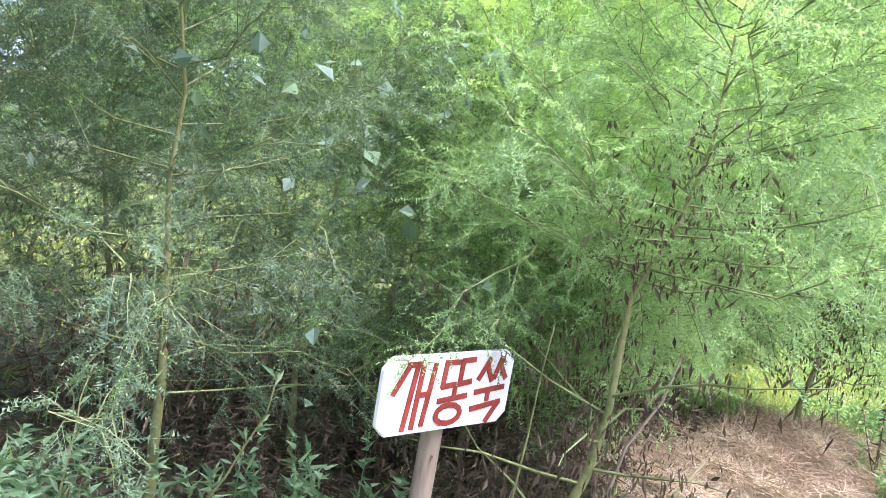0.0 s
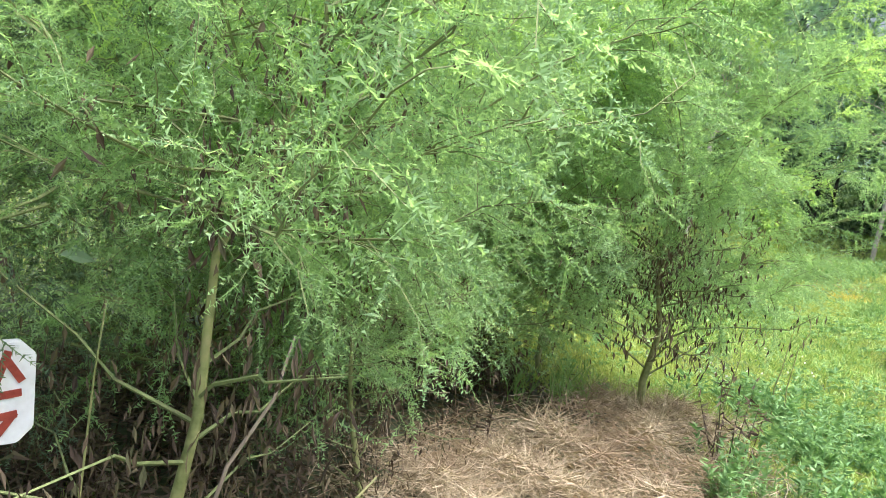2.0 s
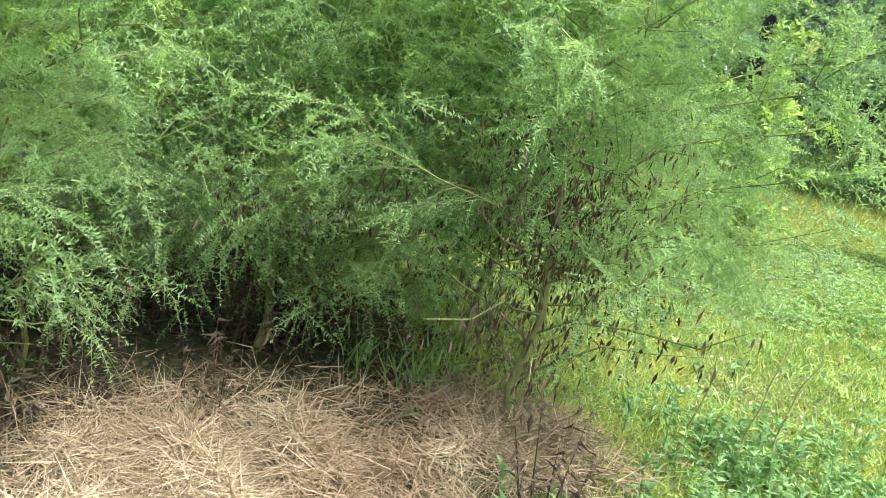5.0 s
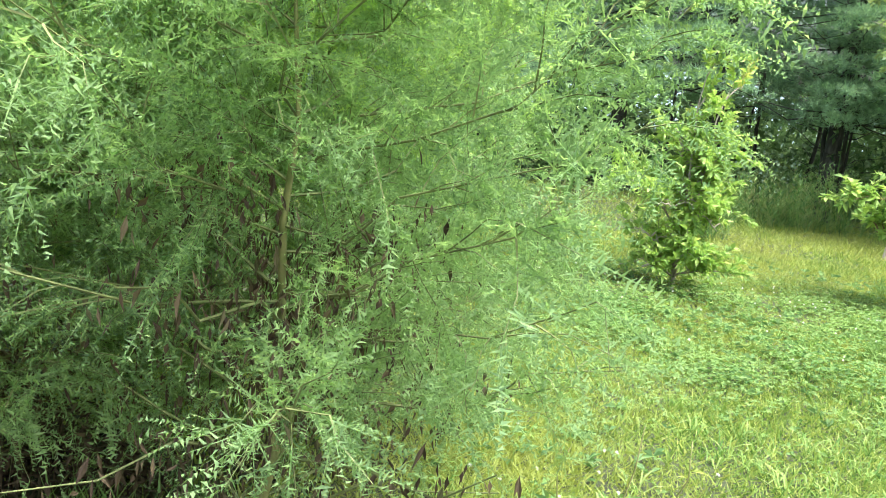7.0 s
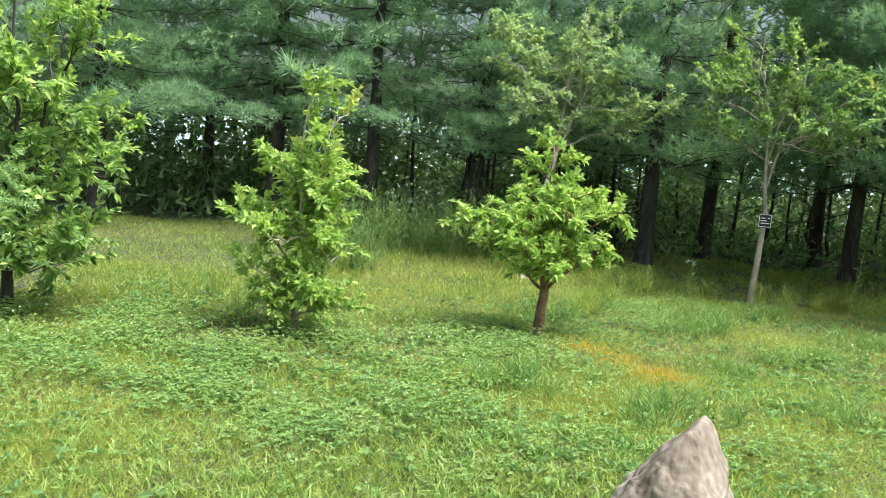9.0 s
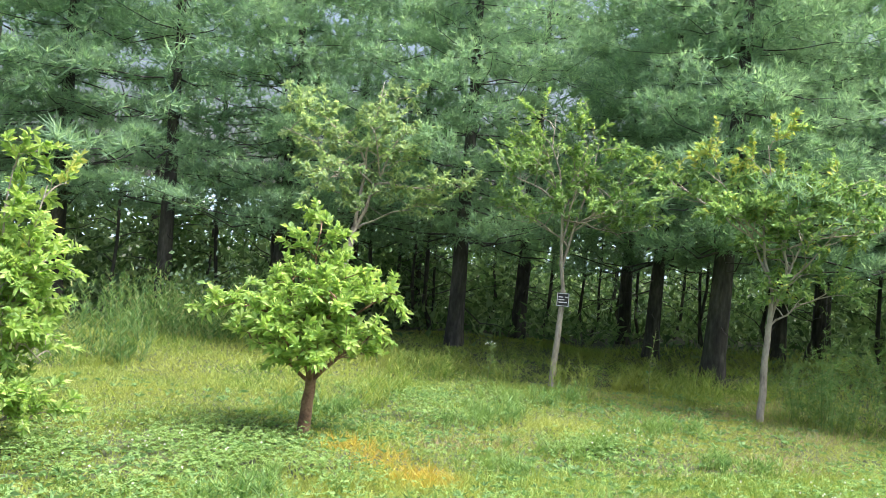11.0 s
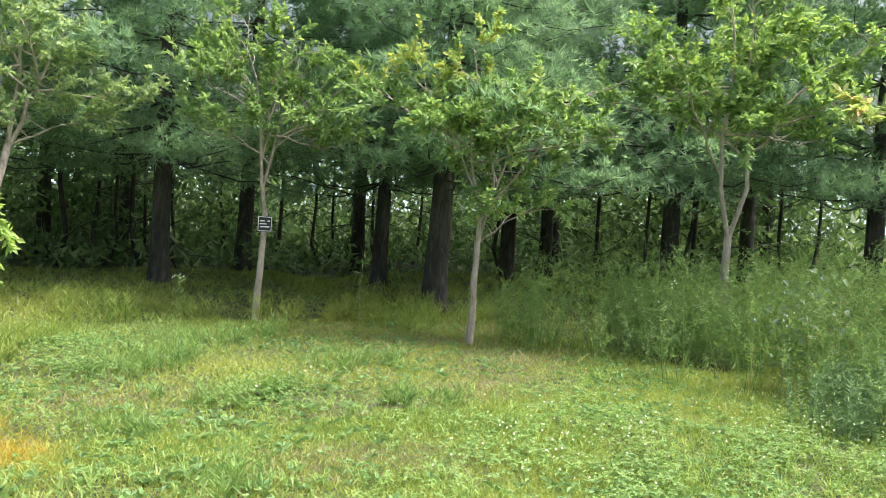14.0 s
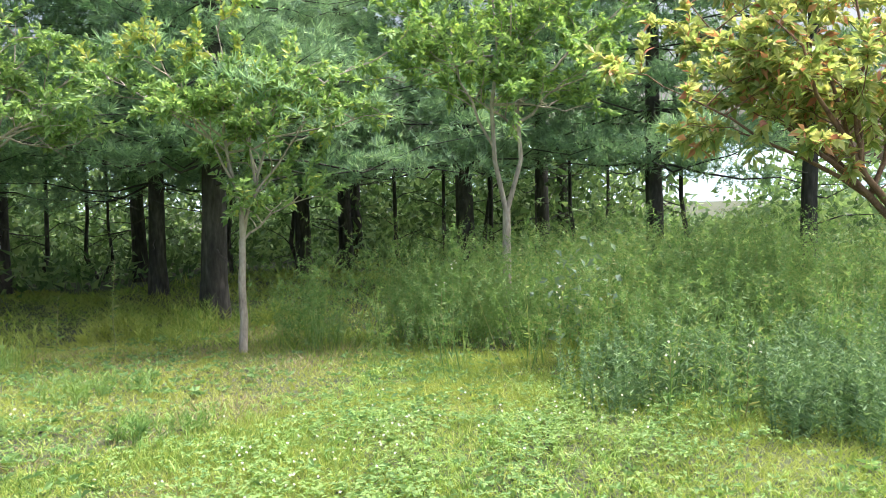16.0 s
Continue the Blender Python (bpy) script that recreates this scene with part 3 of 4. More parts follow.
def pine(name, at, height, girth, low, spread, whorls, twig_n, far=False, label="tall pine with dark ridged bark and soft green needles"):
    root = thing(name, at, label, "pine tree", "pine grove")
    trunk, needles, rest = Geo(), Geo(), Geo()
    axis = curve_pts((0, 0, -0.15), (rng.normal() * 0.15, rng.normal() * 0.15, height), 0, 14, 0.0012)
    r = girth * (1 - 0.85 * np.linspace(0, 1, 14) ** 0.9)
    r[0] *= 1.25
    trunk.tube(axis, r, 14 if not far else 8)
    for k in range(9):
        z = 0.9 + k * 0.2 + rng.random() * 0.2
        p, _ = along(axis, np.array([z / height]))
        az = rng.random() * 6.28
        rest.tube(curve_pts(p[0], p[0] + np.array([math.cos(az), math.sin(az), rng.normal() * 0.25]) * rng.uniform(0.4, 1.5), -0.05, 4, 0.06), np.linspace(0.014, 0.003, 4), 4)
    tb, tw, ts = [], [], []
    for k in range(whorls):
        z = low + (height * 0.98 - low) * (k + rng.random() * 0.5) / whorls
        h = (z - low) / (height - low)
        p, _ = along(axis, np.array([min(1.0, z / height)]))
        for b in range(6):
            az = b * 1.047 + k * 0.6 + rng.normal() * 0.25
            reach = spread * (1 - 0.5 * h) * rng.uniform(0.55, 1.15)
            tip = p[0] + np.array([math.cos(az) * reach, math.sin(az) * reach, reach * rng.uniform(-0.18, 0.15)])
            bp = curve_pts(p[0], tip, -0.05 * reach, 6, 0.025)
            limb = rest if far else Geo()
            limb.tube(bp, np.linspace(0.017, 0.003, 6) * (1.2 - h), 4)
            if not far:
                part("branch", limb, M_PINEBARK, root)
            m = int(twig_n * (0.5 + 0.6 * reach / spread))
            pn = 5
            pu = np.r_[1.0, 0.72, 0.14, 0.2 + 0.8 * rng.random(pn - 3)]
            pc, pd = along(bp, pu)
            side = np.stack([-pd[:, 1], pd[:, 0], pd[:, 2] * 0], -1)
            pc = pc + side * rng.uniform(-1, 1, (pn, 1)) * (0.40 * reach * np.sqrt(np.clip(1.1 - pu, 0, 1)))[:, None] + np.array([0, 0, 0.05])
            pad = rng.uniform(0.7, 1.25, (pn, 1))
            pick = rng.integers(0, pn, m)
            off = rand_dirs(m, 0.45) * (rng.random((m, 1)) ** 0.4) * np.array([0.46, 0.46, 0.19]) * pad[pick]
            tb.append(pc[pick] + off)
            tw.append(unit(off * 2.2 + pd[pick] * 0.35 + np.array([0, 0, 0.30]) + rng.normal(size=(m, 3)) * 0.15))
            ts.append(rng.uniform(0.75, 1.35, m))
    tb, tw, ts = np.concatenate(tb), np.concatenate(tw), np.concatenate(ts)
    bank = TUFTS_FAR if far else TUFTS
    pick = rng.integers(0, len(bank), len(tb))
    for k, tmpl in enumerate(bank):
        s = pick == k
        scatter(needles, tmpl, tb[s], tw[s], ts[s])
    part("trunk", trunk, M_PINEBARK, root, "", True)
    joined("dead_twigwork", rest, M_PINEBARK, root)
    joined("needle_foliage", needles, M_NEEDLE, root)
    return root


def gz(x, y):
    return float(ground_z(x, y))


rng = np.random.default_rng(44)
pine_a = pine("pine_tree", (13.1, 14.1, gz(13.1, 14.1)), 8.6, 0.19, 2.0, 3.2, 15, 135)
rng = np.random.default_rng(45)
pine_b = pine("pine_tree", (10.15, 17.3, gz(10.15, 17.3)), 8.8, 0.16, 1.9, 3.3, 15, 135)
for src, x, y, turn, s in ((pine_b, 13.55, 16.4, 80, 0.9), (pine_a, 7.2, 18.6, 60, 0.88), (pine_b, 16.5, 16.6, 200, 1.0),
                           (pine_a, 3.4, 20.2, 250, 1.0), (pine_b, 0.3, 19.0, 30, 1.0), (pine_a, 17.6, 13.6, 170, 0.95), (pine_b, 19.0, 10.9, 300, 1.0)):
    copy_thing(src, pose(x, y, gz(x, y), 0, 0, turn) @ Matrix.Scale(s, 4))
rng = np.random.default_rng(46)
pine_far = pine("pine_tree", (9.2, 21.5, gz(9.2, 21.5)), 9.6, 0.15, 3.0, 3.1, 10, 34, True, "pine standing in the shade at the back of the grove")
for x, y in ((12.3, 19.4), (14.6, 19.0), (17.8, 16.9), (5.3, 19.3), (20.8, 9.2), (22.0, 7.4), (-2.6, 18.4), (20.2, 13.9), (10.6, 21.2), (1.8, 22.4), (-5.2, 21.5), (19.4, 18.4), (22.5, 15.0), (-7.5, 23.5), (-3.5, 24.0), (0.5, 24.8), (5.0, 23.8), (-8.5, 18.5)):
    copy_thing(pine_far, pose(x, y, gz(x, y), 0, 0, rng.random() * 360) @ Matrix.Scale(rng.uniform(0.85, 1.1), 4))


# ---- saplings and undergrowth in the shade ----
def sapling(at):
    root = thing("sapling", at, "slender dark bare-stemmed sapling in the shade of the pines", "sapling", "saplings under the pines")
    trunk, twigs, leaf = Geo(), Geo(), Geo()
    axis = curve_pts((0, 0, -0.1), (rng.normal() * 0.6, rng.normal() * 0.4, 4.2), 0, 7, 0.02)
    trunk.tube(axis, np.linspace(0.045, 0.012, 7), 6)
    for k in range(16):
        p, _ = along(axis, np.array([0.15 + 0.8 * k / 16]))
        az = rng.random() * 6.28
        e = p[0] + np.array([math.cos(az), math.sin(az), rng.uniform(0.1, 0.7)]) * rng.uniform(0.4, 1.1)
        bp = curve_pts(p[0], e, 0.03, 4, 0.05)
        twigs.tube(bp, np.linspace(0.011, 0.003, 4), 4)
        b, w = along(bp, 0.3 + 0.7 * rng.random(14))
        leaf.leaves(b, unit(w + rand_dirs(14)), rng.uniform(0.06, 0.13, 14), rng.uniform(0.03, 0.06, 14))
    part("trunk", trunk, M_PINEBARK, root, "", True)
    joined("twigwork", twigs, M_PINEBARK, root)
    joined("foliage", leaf, M_SHADELEAF, root)
    return root


rng = np.random.default_rng(47)
sap = sapling((12.9, 20.3, gz(12.9, 20.3)))
for k in range(34):
    if k < 22:
        x, y = 5.0 + 0.55 * k + rng.normal() * 0.4, 20.3 + rng.normal() * 1.2
    else:
        x, y = 15.5 + 0.5 * (k - 22) + rng.normal() * 0.3, 19.0 - 0.65 * (k - 22) + rng.normal() * 0.8
    copy_thing(sap, pose(x, y, gz(x, y), 0, 0, rng.random() * 360) @ Matrix.Scale(rng.uniform(0.8, 1.2), 4))


def undergrowth():
    g = Geo()
    n = 400
    k = rng.random(n)
    x = np.where(k < 0.6, -9 + 27 * rng.random(n), 0)
    y = np.where(k < 0.6, 21.0 + 6.0 * rng.random(n), 0)
    t = rng.random(n)
    x = np.where(k < 0.6, x, 17.5 + 7.0 * t + 4.5 * rng.random(n))
    y = np.where(k < 0.6, y, 21.5 - 15.0 * t + 4.0 * rng.random(n))
    for cx, cy in zip(x, y):
        gap = abs(cy - 0.49 * cx - 0.2) < 1.2 and cx > 17
        h = rng.uniform(0.6, 1.0) if gap else rng.uniform(0.6, 3.0)
        m = int(110 * h)
        c = np.array([cx, cy, gz(cx, cy)])
        p = c + np.stack([rng.normal(size=m) * 0.6, rng.normal(size=m) * 0.6, rng.random(m) ** 0.9 * h], -1)
        g.blades(p, rand_dirs(m, 0.2), rng.uniform(0.12, 0.30, m), rng.uniform(0.07, 0.16, m))
    for k in range(170):
        cx, cy = (rng.uniform(-8, 19), rng.uniform(18.6, 23.5)) if k < 110 else (rng.uniform(17, 24), rng.uniform(6, 19))
        h, m = rng.uniform(0.25, 0.8), 60
        p = np.array([cx, cy, gz(cx, cy)]) + np.stack([rng.normal(size=m) * 0.7, rng.normal(size=m) * 0.7, rng.random(m) * h], -1)
        g.blades(p, rand_dirs(m, 0.5), rng.uniform(0.12, 0.30, m), rng.uniform(0.05, 0.12, m))
    ob = new("undergrowth", g.mesh("undergrowth", M_SHADELEAF))
    tagged(ob, "shady leafy undergrowth behind the pine trunks", "undergrowth", kind="stuff")


rng = np.random.default_rng(48)
undergrowth()


# ---- young broadleaf trees ----
def leafy_tree(name, at, label, fork, limbs, crown, leaf_n, leaf_len, leaf_mats, bark, girth=0.035, base_lean=(0.0, 0.0), boughs=6, sprig=0.45, group="young trees", share=None, category="tree", flat=1.0):
    """A trunk to the fork, limbs given by their ends (x, y, z from the base), boughs and twigs with pointed leaves."""
    root = thing(name, at, label, category, group)
    trunk, twigs = Geo(), Geo()
    geos = [Geo() for _ in leaf_mats]
    f = np.array([base_lean[0], base_lean[1], fork])
    trunk.tube(curve_pts((0, 0, -0.1), f, 0, 7, 0.004), np.linspace(girth * 1.15, girth * 0.85, 7), 10, False)
    lim = []
    for e in limbs:
        start = f - np.array([0, 0, 0.03]) if len(lim) < 2 or e[2] < fork + 0.45 else along(lim[len(lim) % 2], np.array([rng.uniform(0.2, 0.5)]))[0][0]
        lp = curve_pts(start, np.array(e, float), 0.04, 7, 0.016)
        lim.append(lp)
        part("limb", Geo().tube(lp, np.linspace(girth * (0.62 if len(lim) <= 2 else 0.36), 0.004, 7), 8), bark, root, "", True)
    bases, ways = [], []
    per = max(4, int(1.9 * leaf_n) // (len(lim) * boughs * 4))
    crown, sprig, leaf_len = crown * 1.25, sprig * 1.35, leaf_len * 0.78
    for lp in lim:
        for k in range(boughs):
            u = 0.25 + 0.75 * (k + rng.random()) / boughs
            p, d = along(lp, np.array([min(u, 1.0)]))
            az = rng.random() * 6.28
            out = np.array([math.cos(az), math.sin(az), rng.uniform(-0.1, 0.6) * flat])
            e = p[0] + unit(out + d[0] * 0.4) * crown * rng.uniform(0.55, 1.1) * (1.2 - 0.45 * u)
            bp = curve_pts(p[0], e, 0.04, 5, 0.03)
            twigs.tube(bp, np.linspace(0.008, 0.0025, 5), 5)
            for s in range(4):
                q, dd = along(bp, np.array([0.3 + 0.7 * (s + rng.random()) / 4]))
                ed = q[0] + unit(dd[0] * 0.7 + rng.normal(size=3) * 0.6 + np.array([0, 0, 0.5 * flat])) * sprig * rng.uniform(0.5, 1.1)
                sp = curve_pts(q[0], ed, 0.01, 4, 0.03)
                twigs.tube(sp, np.linspace(0.0035, 0.0012, 4), 3, False)
                b, w = along(sp, rng.random(per))
                bases.append(b)
                ways.append(unit(w * 0.8 + rand_dirs(per, 0.15) * np.array([1, 1, 0.7])))
    b, w = np.concatenate(bases), np.concatenate(ways)
    zs = (b[:, 2] - b[:, 2].min()) / np.ptp(b[:, 2])
    if share is None:
        pick = np.zeros(len(b), int)
    else:
        pick = (rng.random(len(b)) < share(b, zs)).astype(int)
    for k, g in enumerate(geos):
        s = pick == k
        if s.any():
            m = int(s.sum())
            ln = leaf_len * rng.uniform(0.6, 1.25, m)
            g.leaves(b[s], w[s], ln, ln * rng.uniform(0.38, 0.52, m))
    part("trunk", trunk, bark, root, "", True)
    joined("twigwork", twigs, bark, root)
    for k, (g, mat) in enumerate(zip(geos, leaf_mats)):
        if g.n:
            joined("foliage" if k == 0 else "turned_foliage", g, mat, root, "" if k == 0 else "yellowed or reddened leaves")
    return root


rng = np.random.default_rng(49)
leafy_tree("small_tree", (6.48, 10.95, gz(6.48, 10.95)), "small bright green tree with a short reddish trunk", 0.46,
           [(-0.25, 0.05, 1.3), (0.2, 0.0, 1.35), (0.02, 0.1, 1.72), (0.55, -0.05, 1.2), (-0.62, 0.0, 1.05), (0.12, -0.35, 1.2), (-0.1, 0.35, 1.2), (-0.25, -0.3, 0.8), (0.35, -0.25, 0.8), (-0.5, 0.1, 0.75), (0.55, 0.1, 0.85), (0.3, 0.2, 1.15), (0.02, -0.35, 0.75)], 0.27, 5600, 0.105, [M_YOUNG], M_REDBARK, 0.052, (0.03, 0.0), 6, 0.18)
rng = np.random.default_rng(50)
leafy_tree("columnar_shrub", (4.17, 10.4, gz(4.17, 10.4)), "upright bright green shrub leafy to the ground with yellowing tips", 0.15,
           [(0.0, 0.0, 1.95), (0.22, 0.05, 1.85), (-0.12, 0.1, 1.4), (0.12, -0.12, 1.2), (-0.5, -0.05, 0.95), (-0.3, -0.1, 0.5), (0.3, -0.1, 0.6), (0.0, -0.3, 0.35), (0.15, 0.2, 0.9), (-0.15, -0.25, 0.75), (-0.3, -0.2, 0.2), (0.3, -0.2, 0.22)], 0.21, 6000, 0.10, [M_YOUNG, M_YELLOWLEAF], M_PALEBARK, 0.03, (0, 0), 7, 0.2,
           share=lambda b, z: np.where((b[:, 0] > 0.25) & (z > 0.7), 0.6, 0.01), category="shrub")
rng = np.random.default_rng(51)
leafy_tree("large_shrub", (1.75, 10.7, gz(1.75, 10.7)), "large leafy green shrub with dark stems standing in weeds", 0.5,
           [(0.0, 0.0, 2.9), (0.5, 0.1, 2.6), (-0.5, 0.1, 2.6), (0.4, -0.3, 2.0), (-0.5, -0.2, 1.7), (0.55, 0.2, 1.3), (0.2, -0.3, 0.9), (-0.4, 0.2, 0.8), (0.45, -0.1, 0.5), (0.3, -0.4, 0.4), (-0.2, -0.4, 0.5)], 0.50, 6500, 0.12, [M_BROAD, M_YOUNG], M_PINEBARK, 0.05, (0, 0), 7, 0.3,
           share=lambda b, z: 0.15 + 0.7 * z, category="shrub")
rng = np.random.default_rng(52)
leafy_tree("layered_tree", (7.25, 14.75, gz(7.25, 14.75)), "young tree with pale leaning trunk and layered grey-green foliage", 1.9,
           [(0.85, 0.9, 4.1), (1.2, 0.7, 3.5), (-0.2, 0.8, 3.6), (1.9, 0.4, 2.5), (0.0, 0.5, 2.45), (0.6, 0.2, 3.3), (1.4, 0.6, 2.3), (-0.6, 0.6, 3.2)], 0.6, 6000, 0.11, [M_GREYLEAF], M_PALEBARK, 0.05, (0.55, 0.75), 6, 0.3, flat=0.35)
rng = np.random.default_rng(53)
leafy_tree("sign_tree", (10.27, 13.77, gz(10.27, 13.77) - 0.06), "young tree with pale forked trunk bearing a small black plate", 1.38,
           [(-0.25, 0.0, 3.7), (0.38, -0.1, 3.5), (-0.75, 0.45, 2.9), (0.75, -0.45, 2.9), (0.1, -0.3, 3.3), (-0.5, 0.4, 2.4), (0.75, -0.3, 2.1), (0.5, -0.6, 2.5), (-0.3, 0.2, 3.3)], 0.55, 4200, 0.11, [M_BROAD, M_YOUNG], M_PALEBARK, 0.042, (0.09, 0.04), 6, 0.28, share=lambda b, z: z ** 3 * 0.5)
rng = np.random.default_rng(54)
leafy_tree("spreading_tree", (11.96, 11.72, gz(11.96, 11.72)), "young tree with slender pale trunk, spreading crown and yellow tips", 1.15,
           [(-0.15, 0.05, 3.25), (0.35, -0.25, 2.5), (1.3, -1.0, 3.1), (0.7, -0.55, 2.6), (-0.95, 0.75, 2.75), (0.15, 0.0, 2.8), (-0.45, 0.1, 2.3), (0.3, 0.4, 2.3), (1.25, -0.95, 2.4), (0.42, -0.3, 1.5), (-0.6, 0.4, 3.0)], 0.50, 6500, 0.115, [M_BROAD, M_YELLOWLEAF], M_PALEBARK, 0.04, (0.04, 0.02), 6, 0.28,
           share=lambda b, z: np.where((b[:, 0] - b[:, 1] < 0.3) & (z > 0.72), 0.55, 0.05), flat=0.7)
rng = np.random.default_rng(55)
leafy_tree("tall_young_tree", (14.3, 10.2, gz(14.3, 10.2)), "young leafy green tree with a forked trunk rising from weeds", 1.35,
           [(-0.15, 0.05, 4.6), (0.4, -0.3, 4.3), (-0.9, 0.7, 2.7), (1.1, -0.9, 3.6), (-0.6, 0.5, 3.4), (0.9, -0.8, 3.0), (0.35, -0.2, 3.6), (-0.35, 0.2, 2.6), (0.5, -0.5, 2.4), (-0.3, -0.3, 3.9), (0.2, 0.5, 3.0)], 0.6, 6500, 0.12, [M_BROAD, M_YOUNG], M_PALEBARK, 0.05, (0.05, 0.0), 6, 0.3, share=lambda b, z: 0.1 + 0.3 * z)
rng = np.random.default_rng(56)
leafy_tree("persimmon_tree", (15.85, 6.35, gz(15.85, 6.35)), "persimmon tree with broad green leaves turning yellow and red", 0.9,
           [(-1.2, 1.3, 2.3), (-1.5, 1.0, 2.9), (-0.7, 1.8, 2.9), (-0.6, 0.6, 3.6), (-1.7, 1.9, 2.4), (-0.5, 1.2, 3.3), (0.4, 0.2, 3.2), (-0.9, 0.5, 2.4), (-1.0, 2.0, 3.3), (-0.2, 0.9, 2.2)], 0.75, 5600, 0.155, [M_PERSIMMON, M_REDLEAF], M_REDBARK, 0.07, (-0.15, 0.2), 6, 0.3, "fruit trees", lambda b, z: 0.10, flat=0.4)


def tree_plate():
    root = thing("tree_plate", look((10.335, 13.75, 1.19), (10.335 + 0.35, 13.75 + 0.87, 1.19)) , "small black name plate with white border on a tree trunk", "sign")
    bm = bmesh.new()
    box(bm, (0.165, 0.185, 0.008), Matrix.Identity(4))
    plate = part("plate", bm_mesh("plate", bm, 0.002), M_BLACK, root)
    for x, z, sx2, sz2 in ((0, 0.083, 0.16, 0.008), (0, -0.083, 0.16, 0.008), (0.076, 0, 0.008, 0.158), (-0.076, 0, 0.008, 0.158)):
        bm = bmesh.new()
        box(bm, (sx2, sz2, 0.003), Matrix.Translation((x, z, 0.0055)))
        part("border", bm_mesh("border", bm), M_WHITE, plate)
    for k, (x, z, wd) in enumerate(((-0.03, 0.035, 0.06), (0.045, 0.035, 0.03), (-0.02, 0.0, 0.08), (0.0, -0.035, 0.11))):
        bm = bmesh.new()
        box(bm, (wd, 0.014, 0.003), Matrix.Translation((x, z, 0.0055)))
        part("text_bar", bm_mesh("text_bar", bm), M_WHITE, plate)


tree_plate()


# ---- lawn ----
def inside(x, y, spots):
    hit = np.zeros(len(x))
    for cx, cy, rx, ry in spots:
        hit = np.maximum(hit, np.exp(-(((x - cx) / rx) ** 2 + ((y - cy) / ry) ** 2)))
    return hit


CLOVER = ((3.2, 8.7, 1.0, 0.7), (6.1, 9.9, 0.8, 0.35), (7.0, 7.6, 0.6, 0.35), (4.0, 9.6, 1.9, 1.0), (5.4, 10.5, 0.9, 0.5), (4.6, 8.2, 1.1, 0.7), (2.4, 10.3, 1.2, 0.8), (8.85, 10.2, 0.55, 0.35), (10.4, 8.2, 1.0, 0.8), (11.5, 7.4, 1.2, 0.7), (8.6, 12.8, 0.9, 0.4), (7.8, 11.9, 0.6, 0.6), (4.9, 4.9, 0.8, 0.5))
STRAW = ((2.2, 3.85, 0.62, 0.36), (2.8, 4.5, 0.32, 0.30), (1.8, 3.75, 0.4, 0.3))
YELLOW = ((6.75, 10.5, 0.28, 0.35), (6.92, 10.0, 0.30, 0.38), (7.08, 9.5, 0.26, 0.34))
DRY = ((8.6, 8.6, 1.0, 0.4), (10.4, 9.9, 1.2, 0.5), (12.0, 10.9, 1.2, 0.8), (7.9, 10.6, 0.7, 0.4), (11.3, 11.9, 1.5, 0.8), (10.8, 13.0, 0.8, 0.4), (12.8, 12.6, 0.8, 0.8), (9.2, 9.7, 0.5, 0.25))
THICK = ((14.6, 9.6, 1.5, 1.5), (14.5, 11.2, 0.9, 0.8), (13.9, 8.4, 1.2, 0.9), (13.8, 7.2, 1.4, 0.9), (15.6, 6.4, 2.0, 1.4), (16.8, 9.5, 1.6, 2.2), (13.3, 10.6, 0.6, 0.6), (12.9, 11.6, 0.55, 0.5))


def spots_in(n, x0, x1, y0, y1):
    return rng.uniform(x0, x1, n), rng.uniform(y0, y1, n)


